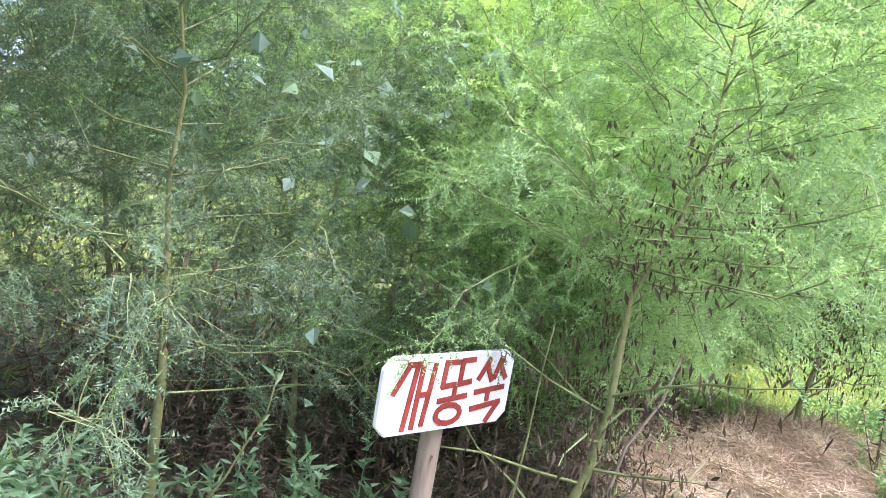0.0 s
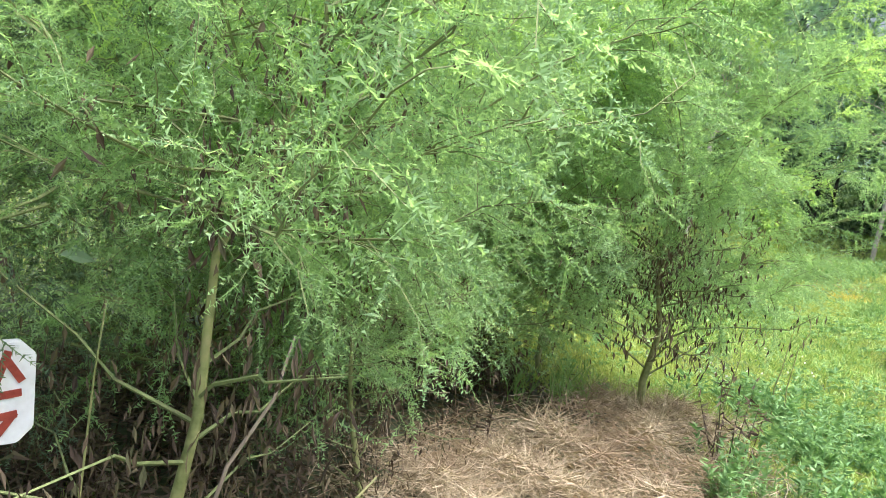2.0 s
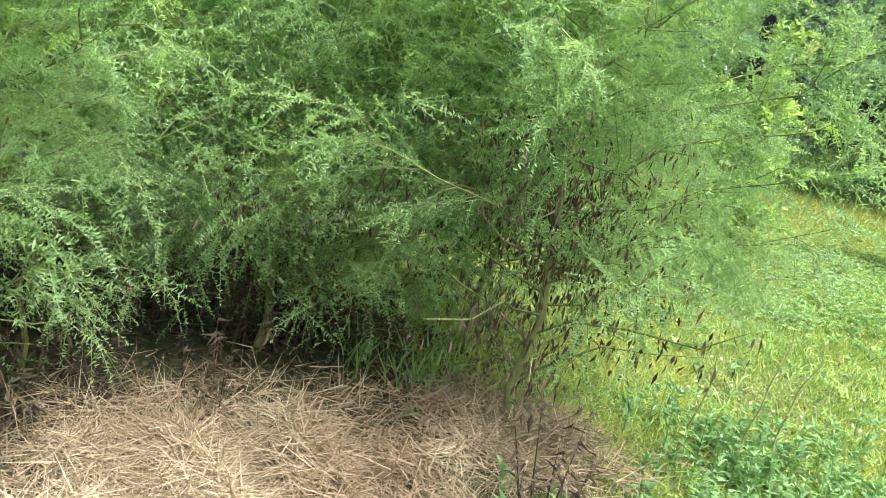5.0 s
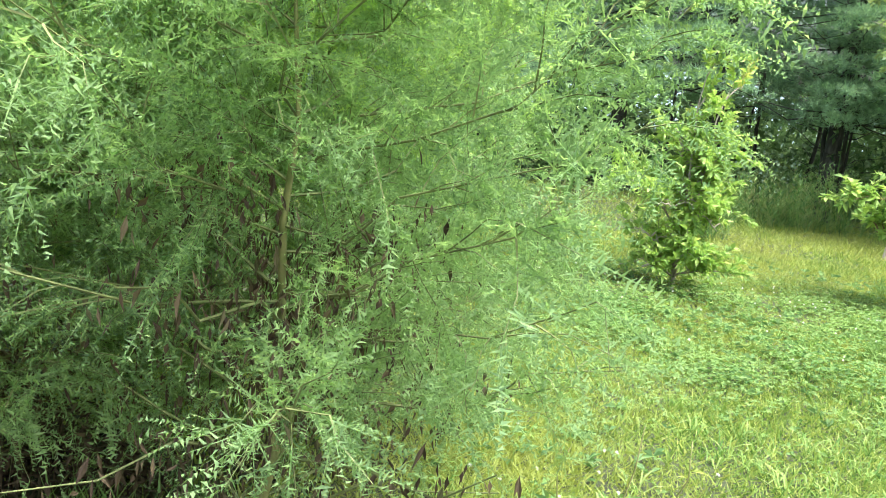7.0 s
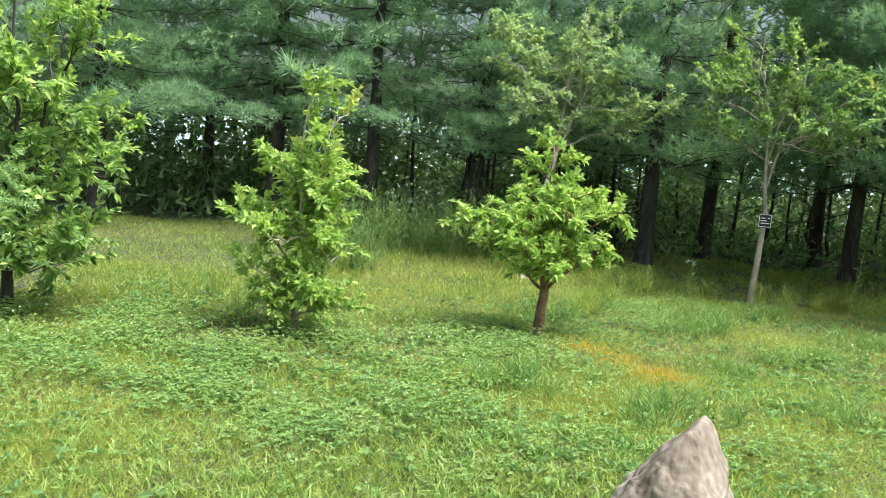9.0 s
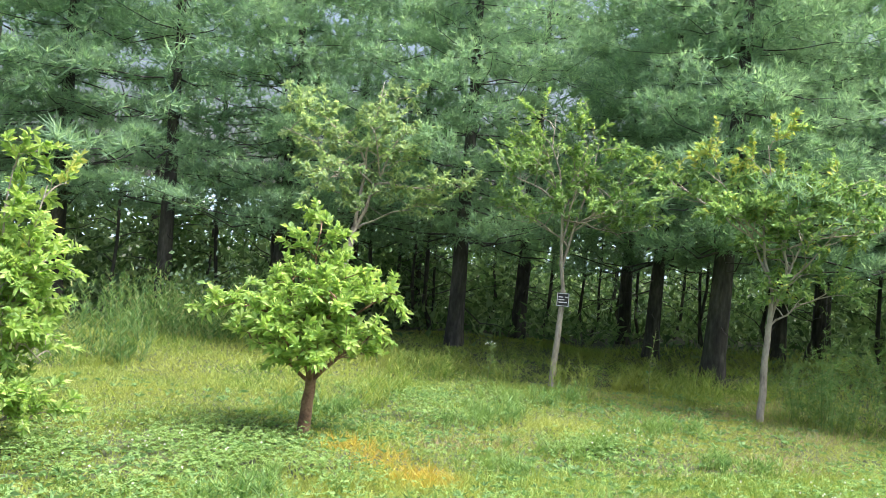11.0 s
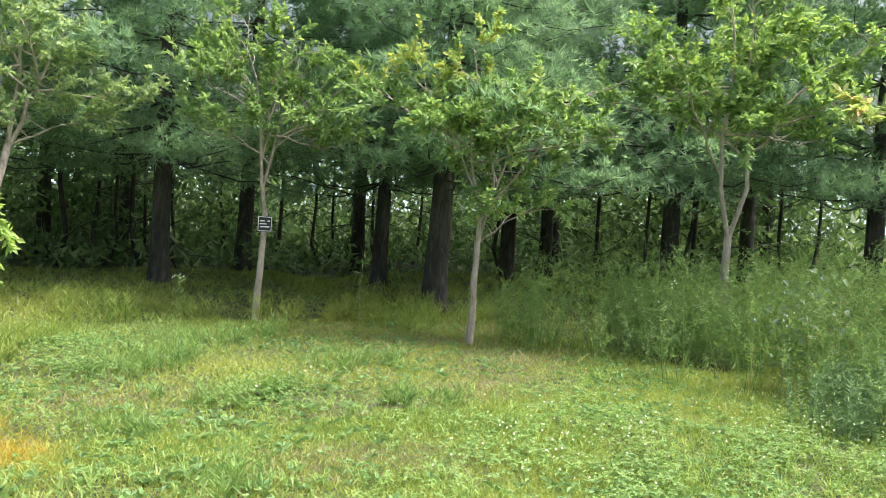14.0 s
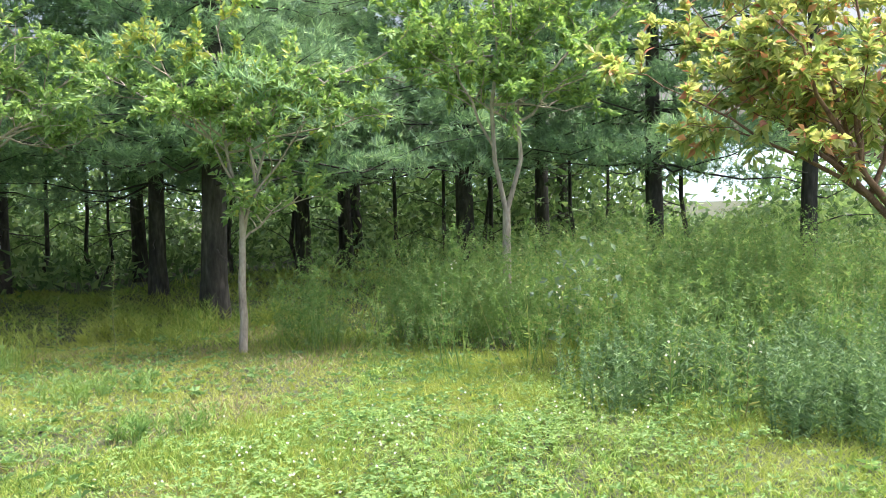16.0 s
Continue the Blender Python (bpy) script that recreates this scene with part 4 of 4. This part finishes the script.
def lawn():
    g, dead, dry = Geo(), Geo(), Geo()
    areas = ((250000, 2.9, 10.5, 3.6, 9.5, 0.095, 0.010), (150000, 1.5, 13.5, 9.0, 14.0, 0.09, 0.012), (75000, -3, 13.0, 13.0, 19.5, 0.09, 0.014), (90000, 9.5, 14.5, 5.0, 9.5, 0.11, 0.008),
             (30000, -5, 3.0, 5.2, 13.0, 0.13, 0.014), (45000, 1.2, 3.6, 5.0, 10.0, 0.10, 0.010), (40000, 12, 22, 3.0, 18.0, 0.16, 0.014), (60000, -5, 13.5, -5, 3.7, 0.12, 0.022), (14000, -8, -1.5, 2.0, 9.0, 0.13, 0.022), (12000, 10.4, 14, 3.0, 5.2, 0.12, 0.018), (9000, 4, 10, 14, 17, 0.13, 0.02))
    for n, x0, x1, y0, y1, hgt, wid in areas:
        x, y = spots_in(n, x0, x1, y0, y1)
        keep = (inside(x, y, STRAW) < 0.35) & (rng.random(n) > 0.45 * inside(x, y, CLOVER)) & ~((x < 2.4) & (y > 2.3) & (y < 5.6) & (rng.random(n) < 0.8))
        clump = 0.6 + 0.5 * np.sin(x * 3.1 + 2 * np.sin(y * 1.3)) * np.sin(y * 2.7 + np.sin(x * 2.1)) + 0.35 * rng.normal(size=n)
        x, y, clump = x[keep], y[keep], np.clip(clump[keep], 0.25, 2.0)
        tall = np.where(y > 14.0, 1.2, 1.0) * np.where((x > 12.5) & (y > 11), 1.3, 1.0)
        m = len(x)
        base = np.stack([x, y, ground_z(x, y) - 0.01], -1)
        way = unit(np.stack([rng.normal(size=m) * 1.15, rng.normal(size=m) * 1.15, np.ones(m)], -1))
        L = hgt * (0.45 + 0.55 * clump) * rng.uniform(0.6, 1.2, m) * tall
        yel, dr = inside(x, y, YELLOW) > rng.uniform(0.2, 0.9, m), inside(x, y, DRY) > rng.uniform(0.2, 1.9, m)
        for geo, s in ((dead, yel), (dry, dr & ~yel), (g, ~yel & ~dr)):
            if s.any():
                geo.blades(base[s], way[s], L[s] * (1.25 if geo is dead else 1.0), wid * rng.uniform(0.7, 1.3, int(s.sum())))
    tagged(new("lawn_grass", g.mesh("lawn_grass", M_GRASS)), "bright yellow-green mown lawn grass with longer tufts", "grass", kind="stuff")
    tagged(new("yellowed_grass", dead.mesh("yellowed_grass", M_DEADGRASS)), "strip of orange-yellow dying grass in the lawn", "grass", kind="stuff")
    tagged(new("dry_grass", dry.mesh("dry_grass", M_DRYGRASS)), "dry straw-coloured grass near the young trees", "grass", kind="stuff")


rng = np.random.default_rng(57)
lawn()


def clover():
    g, fl, stalk = Geo(), Geo(), Geo()
    for cx, cy, rx, ry in CLOVER:
        n = int(4200 * rx * ry)
        x, y = cx + rng.normal(size=n) * rx * 0.85, cy + rng.normal(size=n) * ry * 0.85
        keep = np.sin(x * 4.3 + 2 * np.sin(y * 2.1)) * np.sin(y * 3.9 + np.sin(x * 2.7)) + 0.5 * rng.normal(size=n) > 0.0
        keep &= inside(x, y, YELLOW) < 0.3
        x, y = x[keep], y[keep]
        n = len(x)
        z = ground_z(x, y) + rng.uniform(0.03, 0.14, n)
        p = np.repeat(np.stack([x, y, z], -1), 3, 0)
        az = np.repeat(rng.random(n) * 6.28, 3) + np.tile([0, 2.1, 4.2], n)
        way = unit(np.stack([np.cos(az), np.sin(az), rng.uniform(-0.1, 0.5, 3 * n)], -1))
        g.leaves(p, way, rng.uniform(0.016, 0.042, 3 * n), rng.uniform(0.012, 0.026, 3 * n), rand_dirs(3 * n, 3.0), 0.18, 0.12, True)
    heads = ((10.4, 8.3, 0.9, 0.6, 85), (11.8, 7.5, 0.9, 0.4, 60), (4.5, 8.6, 1.2, 0.8, 25), (3.7, 5.4, 0.5, 0.4, 40), (9.0, 10.1, 0.3, 0.2, 18), (9.6, 8.0, 0.5, 0.4, 60), (2.6, 9.6, 0.8, 0.4, 40), (5.3, 9.8, 0.8, 0.5, 40))
    for cx, cy, rx, ry, n in heads:
        n = int(n * 0.65)
        x, y = cx + rng.normal(size=n) * rx * 0.7, cy + rng.normal(size=n) * ry * 0.7
        z = ground_z(x, y) + rng.uniform(0.14, 0.24, n)
        p = np.stack([x, y, z], -1)
        stalk.blades(p - np.array([0, 0, 0.2]), np.tile([0, 0, 1.0], (n, 1)), 0.2, 0.004)
        q = np.repeat(p, 14, 0)
        d = rand_dirs(14 * n, 0.5)
        fl.leaves(q, d, 0.0095, 0.006, rand_dirs(14 * n), 0.1, 0.0, True)
    tagged(new("clover_patch", g.mesh("clover_patch", M_CLOVER)), "low dark green clover and broad-leaved weeds in the lawn", "weeds", kind="stuff")
    tagged(new("clover_flowers", fl.mesh("clover_flowers", M_PETAL)), "small white clover flower heads above the lawn", "flowers", kind="stuff")
    tagged(new("flower_stalks", stalk.mesh("flower_stalks", M_CLOVER)), "thin green stalks under the white flowers", "stalks", kind="stuff")


rng = np.random.default_rng(58)
clover()


def straw():
    g = Geo()
    for cx, cy, rx, ry in STRAW:
        n = int(52000 * rx * ry)
        x, y = cx + rng.normal(size=n) * rx * 0.62, cy + rng.normal(size=n) * ry * 0.62
        p = np.stack([x, y, ground_z(x, y) + rng.uniform(0.0, 0.05, n) + 0.09 * np.abs(np.sin(x * 7.3 + 1.7 * np.sin(y * 5)) * np.sin(y * 8.1 + 1.3 * np.sin(x * 6)))], -1)
        way = unit(np.stack([rng.normal(size=n), rng.normal(size=n), rng.normal(size=n) * 0.42 + 0.05], -1))
        g.blades(p, way, rng.uniform(0.05, 0.20, n), rng.uniform(0.0025, 0.0055, n))
    tagged(new("straw_mulch", g.mesh("straw_mulch", M_STRAW)), "dry tan straw heaped on the ground under the bush", "straw", kind="stuff")


straw()


def lawn_weeds():
    """Plantain-like rosettes and seedlings scattered through the lawn."""
    g = Geo()
    n = 11000
    x, y = rng.uniform(2.4, 13.5, n), 3.8 + 9.5 * rng.random(n) ** 1.1
    keep = (np.sin(x * 1.7 + np.sin(y)) * np.sin(y * 1.4 + 1.2) + rng.normal(size=n) * 0.4 > 0.15) & (inside(x, y, STRAW) < 0.3)
    x, y = x[keep], y[keep]
    m, k = len(x), 6
    p = np.repeat(np.stack([x, y, ground_z(x, y) + rng.uniform(0.0, 0.05, m)], -1), k, 0)
    az = rng.random(m * k) * 6.28
    way = unit(np.stack([np.cos(az), np.sin(az), rng.uniform(0.2, 1.1, m * k)], -1))
    ln = np.repeat(rng.uniform(0.035, 0.085, m), k) * rng.uniform(0.7, 1.2, m * k)
    g.leaves(p, way, ln, ln * 0.34, None, 0.15, 0.25, True)
    tagged(new("lawn_weeds", g.mesh("lawn_weeds", M_WEED)), "small broad-leaved weeds growing through the lawn grass", "weeds", kind="stuff")


lawn_weeds()


def lawn_tufts():
    """Tufts of broader arching blades that stand out of the mown grass."""
    g = Geo()
    n, k = 4200, 12
    x, y = rng.uniform(2.9, 12.6, n), 3.9 + 6.0 * rng.random(n) ** 1.15
    keep = (np.sin(x * 2.3 + np.sin(y * 1.9)) * np.sin(y * 2.6 + 0.7) + rng.normal(size=n) * 0.5 > 0.0) & (inside(x, y, STRAW) < 0.2) & (inside(x, y, YELLOW) < 0.3) & ((x > 3.4) | (y > 5.2))
    x, y = x[keep], y[keep]
    m = len(x)
    base = np.repeat(np.stack([x, y, ground_z(x, y)], -1), k, 0) + rng.normal(size=(m * k, 3)) * np.array([0.018, 0.018, 0])
    az = rng.random(m * k) * 6.28
    L = np.repeat(rng.uniform(0.06, 0.14, m), k) * rng.uniform(0.6, 1.2, m * k)
    way = unit(np.stack([np.cos(az), np.sin(az), rng.uniform(0.5, 2.2, m * k)], -1))
    mid = base + way * L[:, None] * 0.6
    flat = np.stack([np.cos(az), np.sin(az), rng.uniform(-0.5, 0.35, m * k)], -1)
    tip = mid + unit(flat) * L[:, None] * 0.55
    side = np.stack([-np.sin(az), np.cos(az), az * 0], -1) * rng.uniform(0.0025, 0.005, (m * k, 1))
    i = np.arange(m * k)[:, None] * 5
    g.add(np.stack([base - side * 0.6, base + side * 0.6, mid - side, mid + side, tip], 1), np.concatenate([i + [0, 1, 2], i + [1, 3, 2], i + [2, 3, 4]], 0))
    tagged(new("lawn_tufts", g.mesh("lawn_tufts", M_TUFTGRASS)), "light green arching grass tufts standing out of the lawn", "grass", kind="stuff")


lawn_tufts()


# ---- tall weeds ----
def weed_stand(name, spots, count, hgt, material, label, leaf_len, leaf_w, per=26, up=0.9, bank=None, clump=8):
    """Clumps of stems that lean outward, each leafy along its length."""
    g = Geo()
    tot = sum(rx * ry for _, _, rx, ry in spots)
    for cx, cy, rx, ry in spots:
        m = max(1, int(count * rx * ry / tot) // clump)
        n = m * clump
        mx, my = cx + rng.normal(size=m) * rx * 0.58, cy + rng.normal(size=m) * ry * 0.58
        mh = hgt * np.clip(0.9 + 0.22 * np.sin(mx * 2.3 + my) * np.sin(my * 1.9 - mx * 0.7) + rng.normal(size=m) * 0.14, 0.35, 1.4)
        off = rng.normal(size=(n, 2)) * 0.11 * hgt ** 0.5
        x, y = np.repeat(mx, clump) + off[:, 0], np.repeat(my, clump) + off[:, 1]
        h = np.repeat(mh, clump) * rng.uniform(0.6, 1.12, n)
        base = np.stack([x, y, ground_z(x, y)], -1)
        way = unit(np.stack([off[:, 0] * 1.5 + rng.normal(size=n) * 0.10, off[:, 1] * 1.5 + rng.normal(size=n) * 0.10, np.ones(n)], -1))
        g.blades(base, way, h, 0.010)
        u = rng.random(n * per) ** 0.7
        p = np.repeat(base, per, 0) + np.repeat(way * h[:, None], per, 0) * u[:, None]
        d = unit(rand_dirs(n * per) * np.array([1, 1, 0.4]) + np.array([0, 0, up]))
        ln = leaf_len * rng.uniform(0.5, 1.3, n * per) * (1.2 - 0.6 * u)
        if bank:
            scatter_bank(g, bank, p, d, ln / 0.15)
        else:
            g.blades(p, d, ln, leaf_w)
    tagged(new(name, g.mesh(name, material)), label, "weeds", kind="stuff")


rng = np.random.default_rng(59)
weed_stand("tall_weeds", THICK, 3000, 1.12, M_THICKET, "dense thicket of tall feathery green weeds under the trees", 0.19, 0.010, 9, 0.8, SHORT_SPRAYS)
weed_stand("leafy_weeds", ((13.2, 7.6, 0.9, 0.5), (13.8, 6.6, 1.1, 0.7), (12.9, 6.4, 0.8, 0.5)), 900, 0.55, M_MUGWORT, "knee-high bluish green leafy weeds at the lawn's edge", 0.062, 0.013, 56, 0.5)
weed_stand("meadow_weeds", ((5.3, 17.2, 0.7, 0.9), (6.5, 16.8, 0.9, 0.7), (4.7, 14.5, 0.4, 0.6)), 500, 0.95, M_THICKET, "pale green seeding weeds before the pines", 0.13, 0.016, 26)
weed_stand("grass_weeds", ((11.6, 13.6, 1.6, 0.6), (13.2, 13.0, 0.9, 0.7), (9.0, 14.4, 1.2, 0.6), (7.4, 12.6, 0.7, 0.6), (3.2, 11.2, 1.0, 0.4)), 520, 0.32, M_GRASS, "tall seeding grass among the young trees", 0.16, 0.010, 12)
weed_stand("grass_tufts", ((8.9, 10.2, 0.45, 0.28), (7.7, 9.6, 0.35, 0.2), (9.9, 9.6, 0.4, 0.2), (8.3, 11.6, 0.6, 0.3), (5.8, 9.0, 0.5, 0.3), (10.4, 10.9, 0.5, 0.2), (6.6, 8.2, 0.5, 0.25), (9.3, 12.6, 0.7, 0.25), (6.9, 12.0, 0.4, 0.3), (7.9, 8.4, 0.3, 0.2)), 900, 0.22, M_CLOVER, "longer dark green grass tufts standing in the lawn", 0.11, 0.010, 8, 0.8)
weed_stand("low_weeds", ((-0.9, 2.55, 0.5, 0.25), (-0.2, 2.55, 0.4, 0.25), (-1.6, 2.5, 0.5, 0.3)), 110, 0.5, M_MUGWORT, "knee-high mugwort weeds at the foot of the bushes", 0.085, 0.02, 34, 0.3, None, 4)
weed_stand("edge_weeds", ((3.55, 4.2, 0.3, 0.25), (4.0, 4.5, 0.4, 0.3), (3.75, 5.1, 0.35, 0.3), (3.0, 3.75, 0.3, 0.2), (3.4, 3.6, 0.3, 0.2)), 420, 0.19, M_WEED, "low bright green leafy weeds at the lawn's edge by the mulch", 0.06, 0.016, 18, 0.4, None, 3)
weed_stand("bush_grass", ((2.45, 4.75, 0.18, 0.12), (2.2, 4.6, 0.12, 0.1)), 40, 0.24, M_CLOVER, "dark green grass tuft growing through the straw", 0.16, 0.008, 6, 1.4)
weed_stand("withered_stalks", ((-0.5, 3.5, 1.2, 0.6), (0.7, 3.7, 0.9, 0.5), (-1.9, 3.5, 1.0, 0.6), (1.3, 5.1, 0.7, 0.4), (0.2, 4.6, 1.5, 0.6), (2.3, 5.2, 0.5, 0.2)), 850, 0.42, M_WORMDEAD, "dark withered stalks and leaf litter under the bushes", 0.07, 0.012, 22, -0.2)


# ---- single stalks and small things ----
def slender_stalk(at, tip, label, bark, thick=0.007, leaf_mat_=None, leaves=0, leaf_len=0.06, head=0, group="single stalks"):
    """One upright stalk, with a few leaves and a flower head where it has one."""
    root = thing("tall_stalk", at, label, "weed", group)
    end = np.asarray(tip, float) - np.asarray(at, float)
    pts = curve_pts((0, 0, -0.03), end, 0.0, 7, 0.015)
    part("stem", Geo().tube(pts, np.linspace(thick, thick * 0.35, 7), 6), bark, root, "", True)
    if leaves:
        p, w = along(pts, 0.12 + 0.86 * rng.random(leaves))
        g = Geo().leaves(p, unit(rand_dirs(leaves) * np.array([1, 1, 0.3]) + np.array([0, 0, 0.45])), leaf_len * rng.uniform(0.6, 1.3, leaves), leaf_len * 0.2)
        joined("foliage", g, leaf_mat_, root)
    if head:
        q = np.repeat(end[None] + rng.normal(size=(head, 3)) * np.array([0.04, 0.04, 0.03]), 10, 0)
        joined("flower_head", Geo().leaves(q, rand_dirs(10 * head, 0.4), 0.014, 0.008, rand_dirs(10 * head), 0.1, 0.0, True), M_PETAL, root, "small white flowers")
    return root


# dry tan stems leaning before the bush
slender_stalk((0.72, 2.38, 0.0), (1.05, 2.46, 0.98), "slender dry tan stem leaning before the wormwood bush", M_POST, 0.009)
slender_stalk((0.60, 2.42, 0.0), (0.63, 2.48, 1.02), "thin upright pale stem before the wormwood bush", M_STEM, 0.006)
slender_stalk((0.74, 2.50, 0.0), (1.28, 2.62, 0.58), "slanting yellow-green stem low under the wormwood bush", M_STEM, 0.008)
slender_stalk((-0.45, 2.6, 0.0), (-0.20, 2.45, 0.75), "slanting green weed stem under the wormwood bush", M_STEM, 0.006, M_MUGWORT, 26, 0.07)
slender_stalk((-0.85, 2.5, 0.0), (-0.75, 2.45, 0.70), "leafy green weed standing under the wormwood bush", M_STEM, 0.006, M_MUGWORT, 34, 0.08)
# seeding grass by the straw
for dx, dy, hh in ((0.0, 0.0, 0.72), (0.14, 0.12, 0.66), (-0.18, 0.2, 0.55)):
    slender_stalk((3.62 + dx, 4.85 + dy, gz(3.62 + dx, 4.85 + dy)), (3.70 + dx, 4.85 + dy, hh), "tall seeding grass stalk at the edge of the lawn", M_STEM, 0.005, M_GRASS, 26, 0.05)
# weeds before the pines
for x, y, hh, fl in ((11.1, 12.75, 0.95, 0), (10.75, 13.3, 0.6, 0), (12.4, 12.3, 0.7, 0), (12.9, 11.7, 0.8, 0), (13.3, 10.1, 0.85, 5), (12.7, 9.7, 0.7, 4), (12.85, 8.5, 0.75, 4), (9.3, 13.7, 0.55, 4), (12.5, 6.8, 0.5, 5), (12.2, 7.2, 0.45, 5)):
    slender_stalk((x, y, gz(x, y)), (x + 0.05, y, gz(x, y) + hh), "tall thin weed stalk" + (" with small white flowers" if fl else " with narrow green leaves") + " before the trees", M_STEM, 0.006, M_THICKET, 30, 0.10, fl)


def vine(at, spread, n):
    p = np.asarray(at, float) + rng.normal(size=(n, 3)) * np.asarray(spread)
    p[:, 2] = np.maximum(p[:, 2], 0.2)
    g = Geo().leaves(p, unit(rand_dirs(n, 0.3)), rng.uniform(0.05, 0.11, n), rng.uniform(0.04, 0.08, n), rand_dirs(n, 1.0))
    return tagged(new("vine_leaves", g.mesh("vine_leaves", M_VINE)), "pale broad vine leaves climbing over the weed thicket", "vine", kind="stuff")


vine((13.35, 8.6, 0.72), (0.14, 0.2, 0.22), 90)
vine((5.9, 17.0, 0.95), (0.35, 0.3, 0.2), 140)
vine((-0.25, 2.75, 1.45), (0.5, 0.12, 0.35), 60)


def leaf_litter():
    """Fallen brown leaves and broken twigs on the soil under the bushes."""
    n = 18000
    x, y = rng.uniform(-3.2, 2.6, n), 2.1 + 3.6 * rng.random(n)
    p = np.stack([x, y, ground_z(x, y) + rng.uniform(0.002, 0.03, n)], -1)
    way = unit(np.stack([rng.normal(size=n), rng.normal(size=n), rng.normal(size=n) * 0.25], -1))
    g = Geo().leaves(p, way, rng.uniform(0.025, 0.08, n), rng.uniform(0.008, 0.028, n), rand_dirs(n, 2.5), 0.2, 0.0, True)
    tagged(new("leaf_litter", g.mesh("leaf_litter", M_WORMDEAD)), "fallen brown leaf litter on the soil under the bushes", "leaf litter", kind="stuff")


leaf_litter()
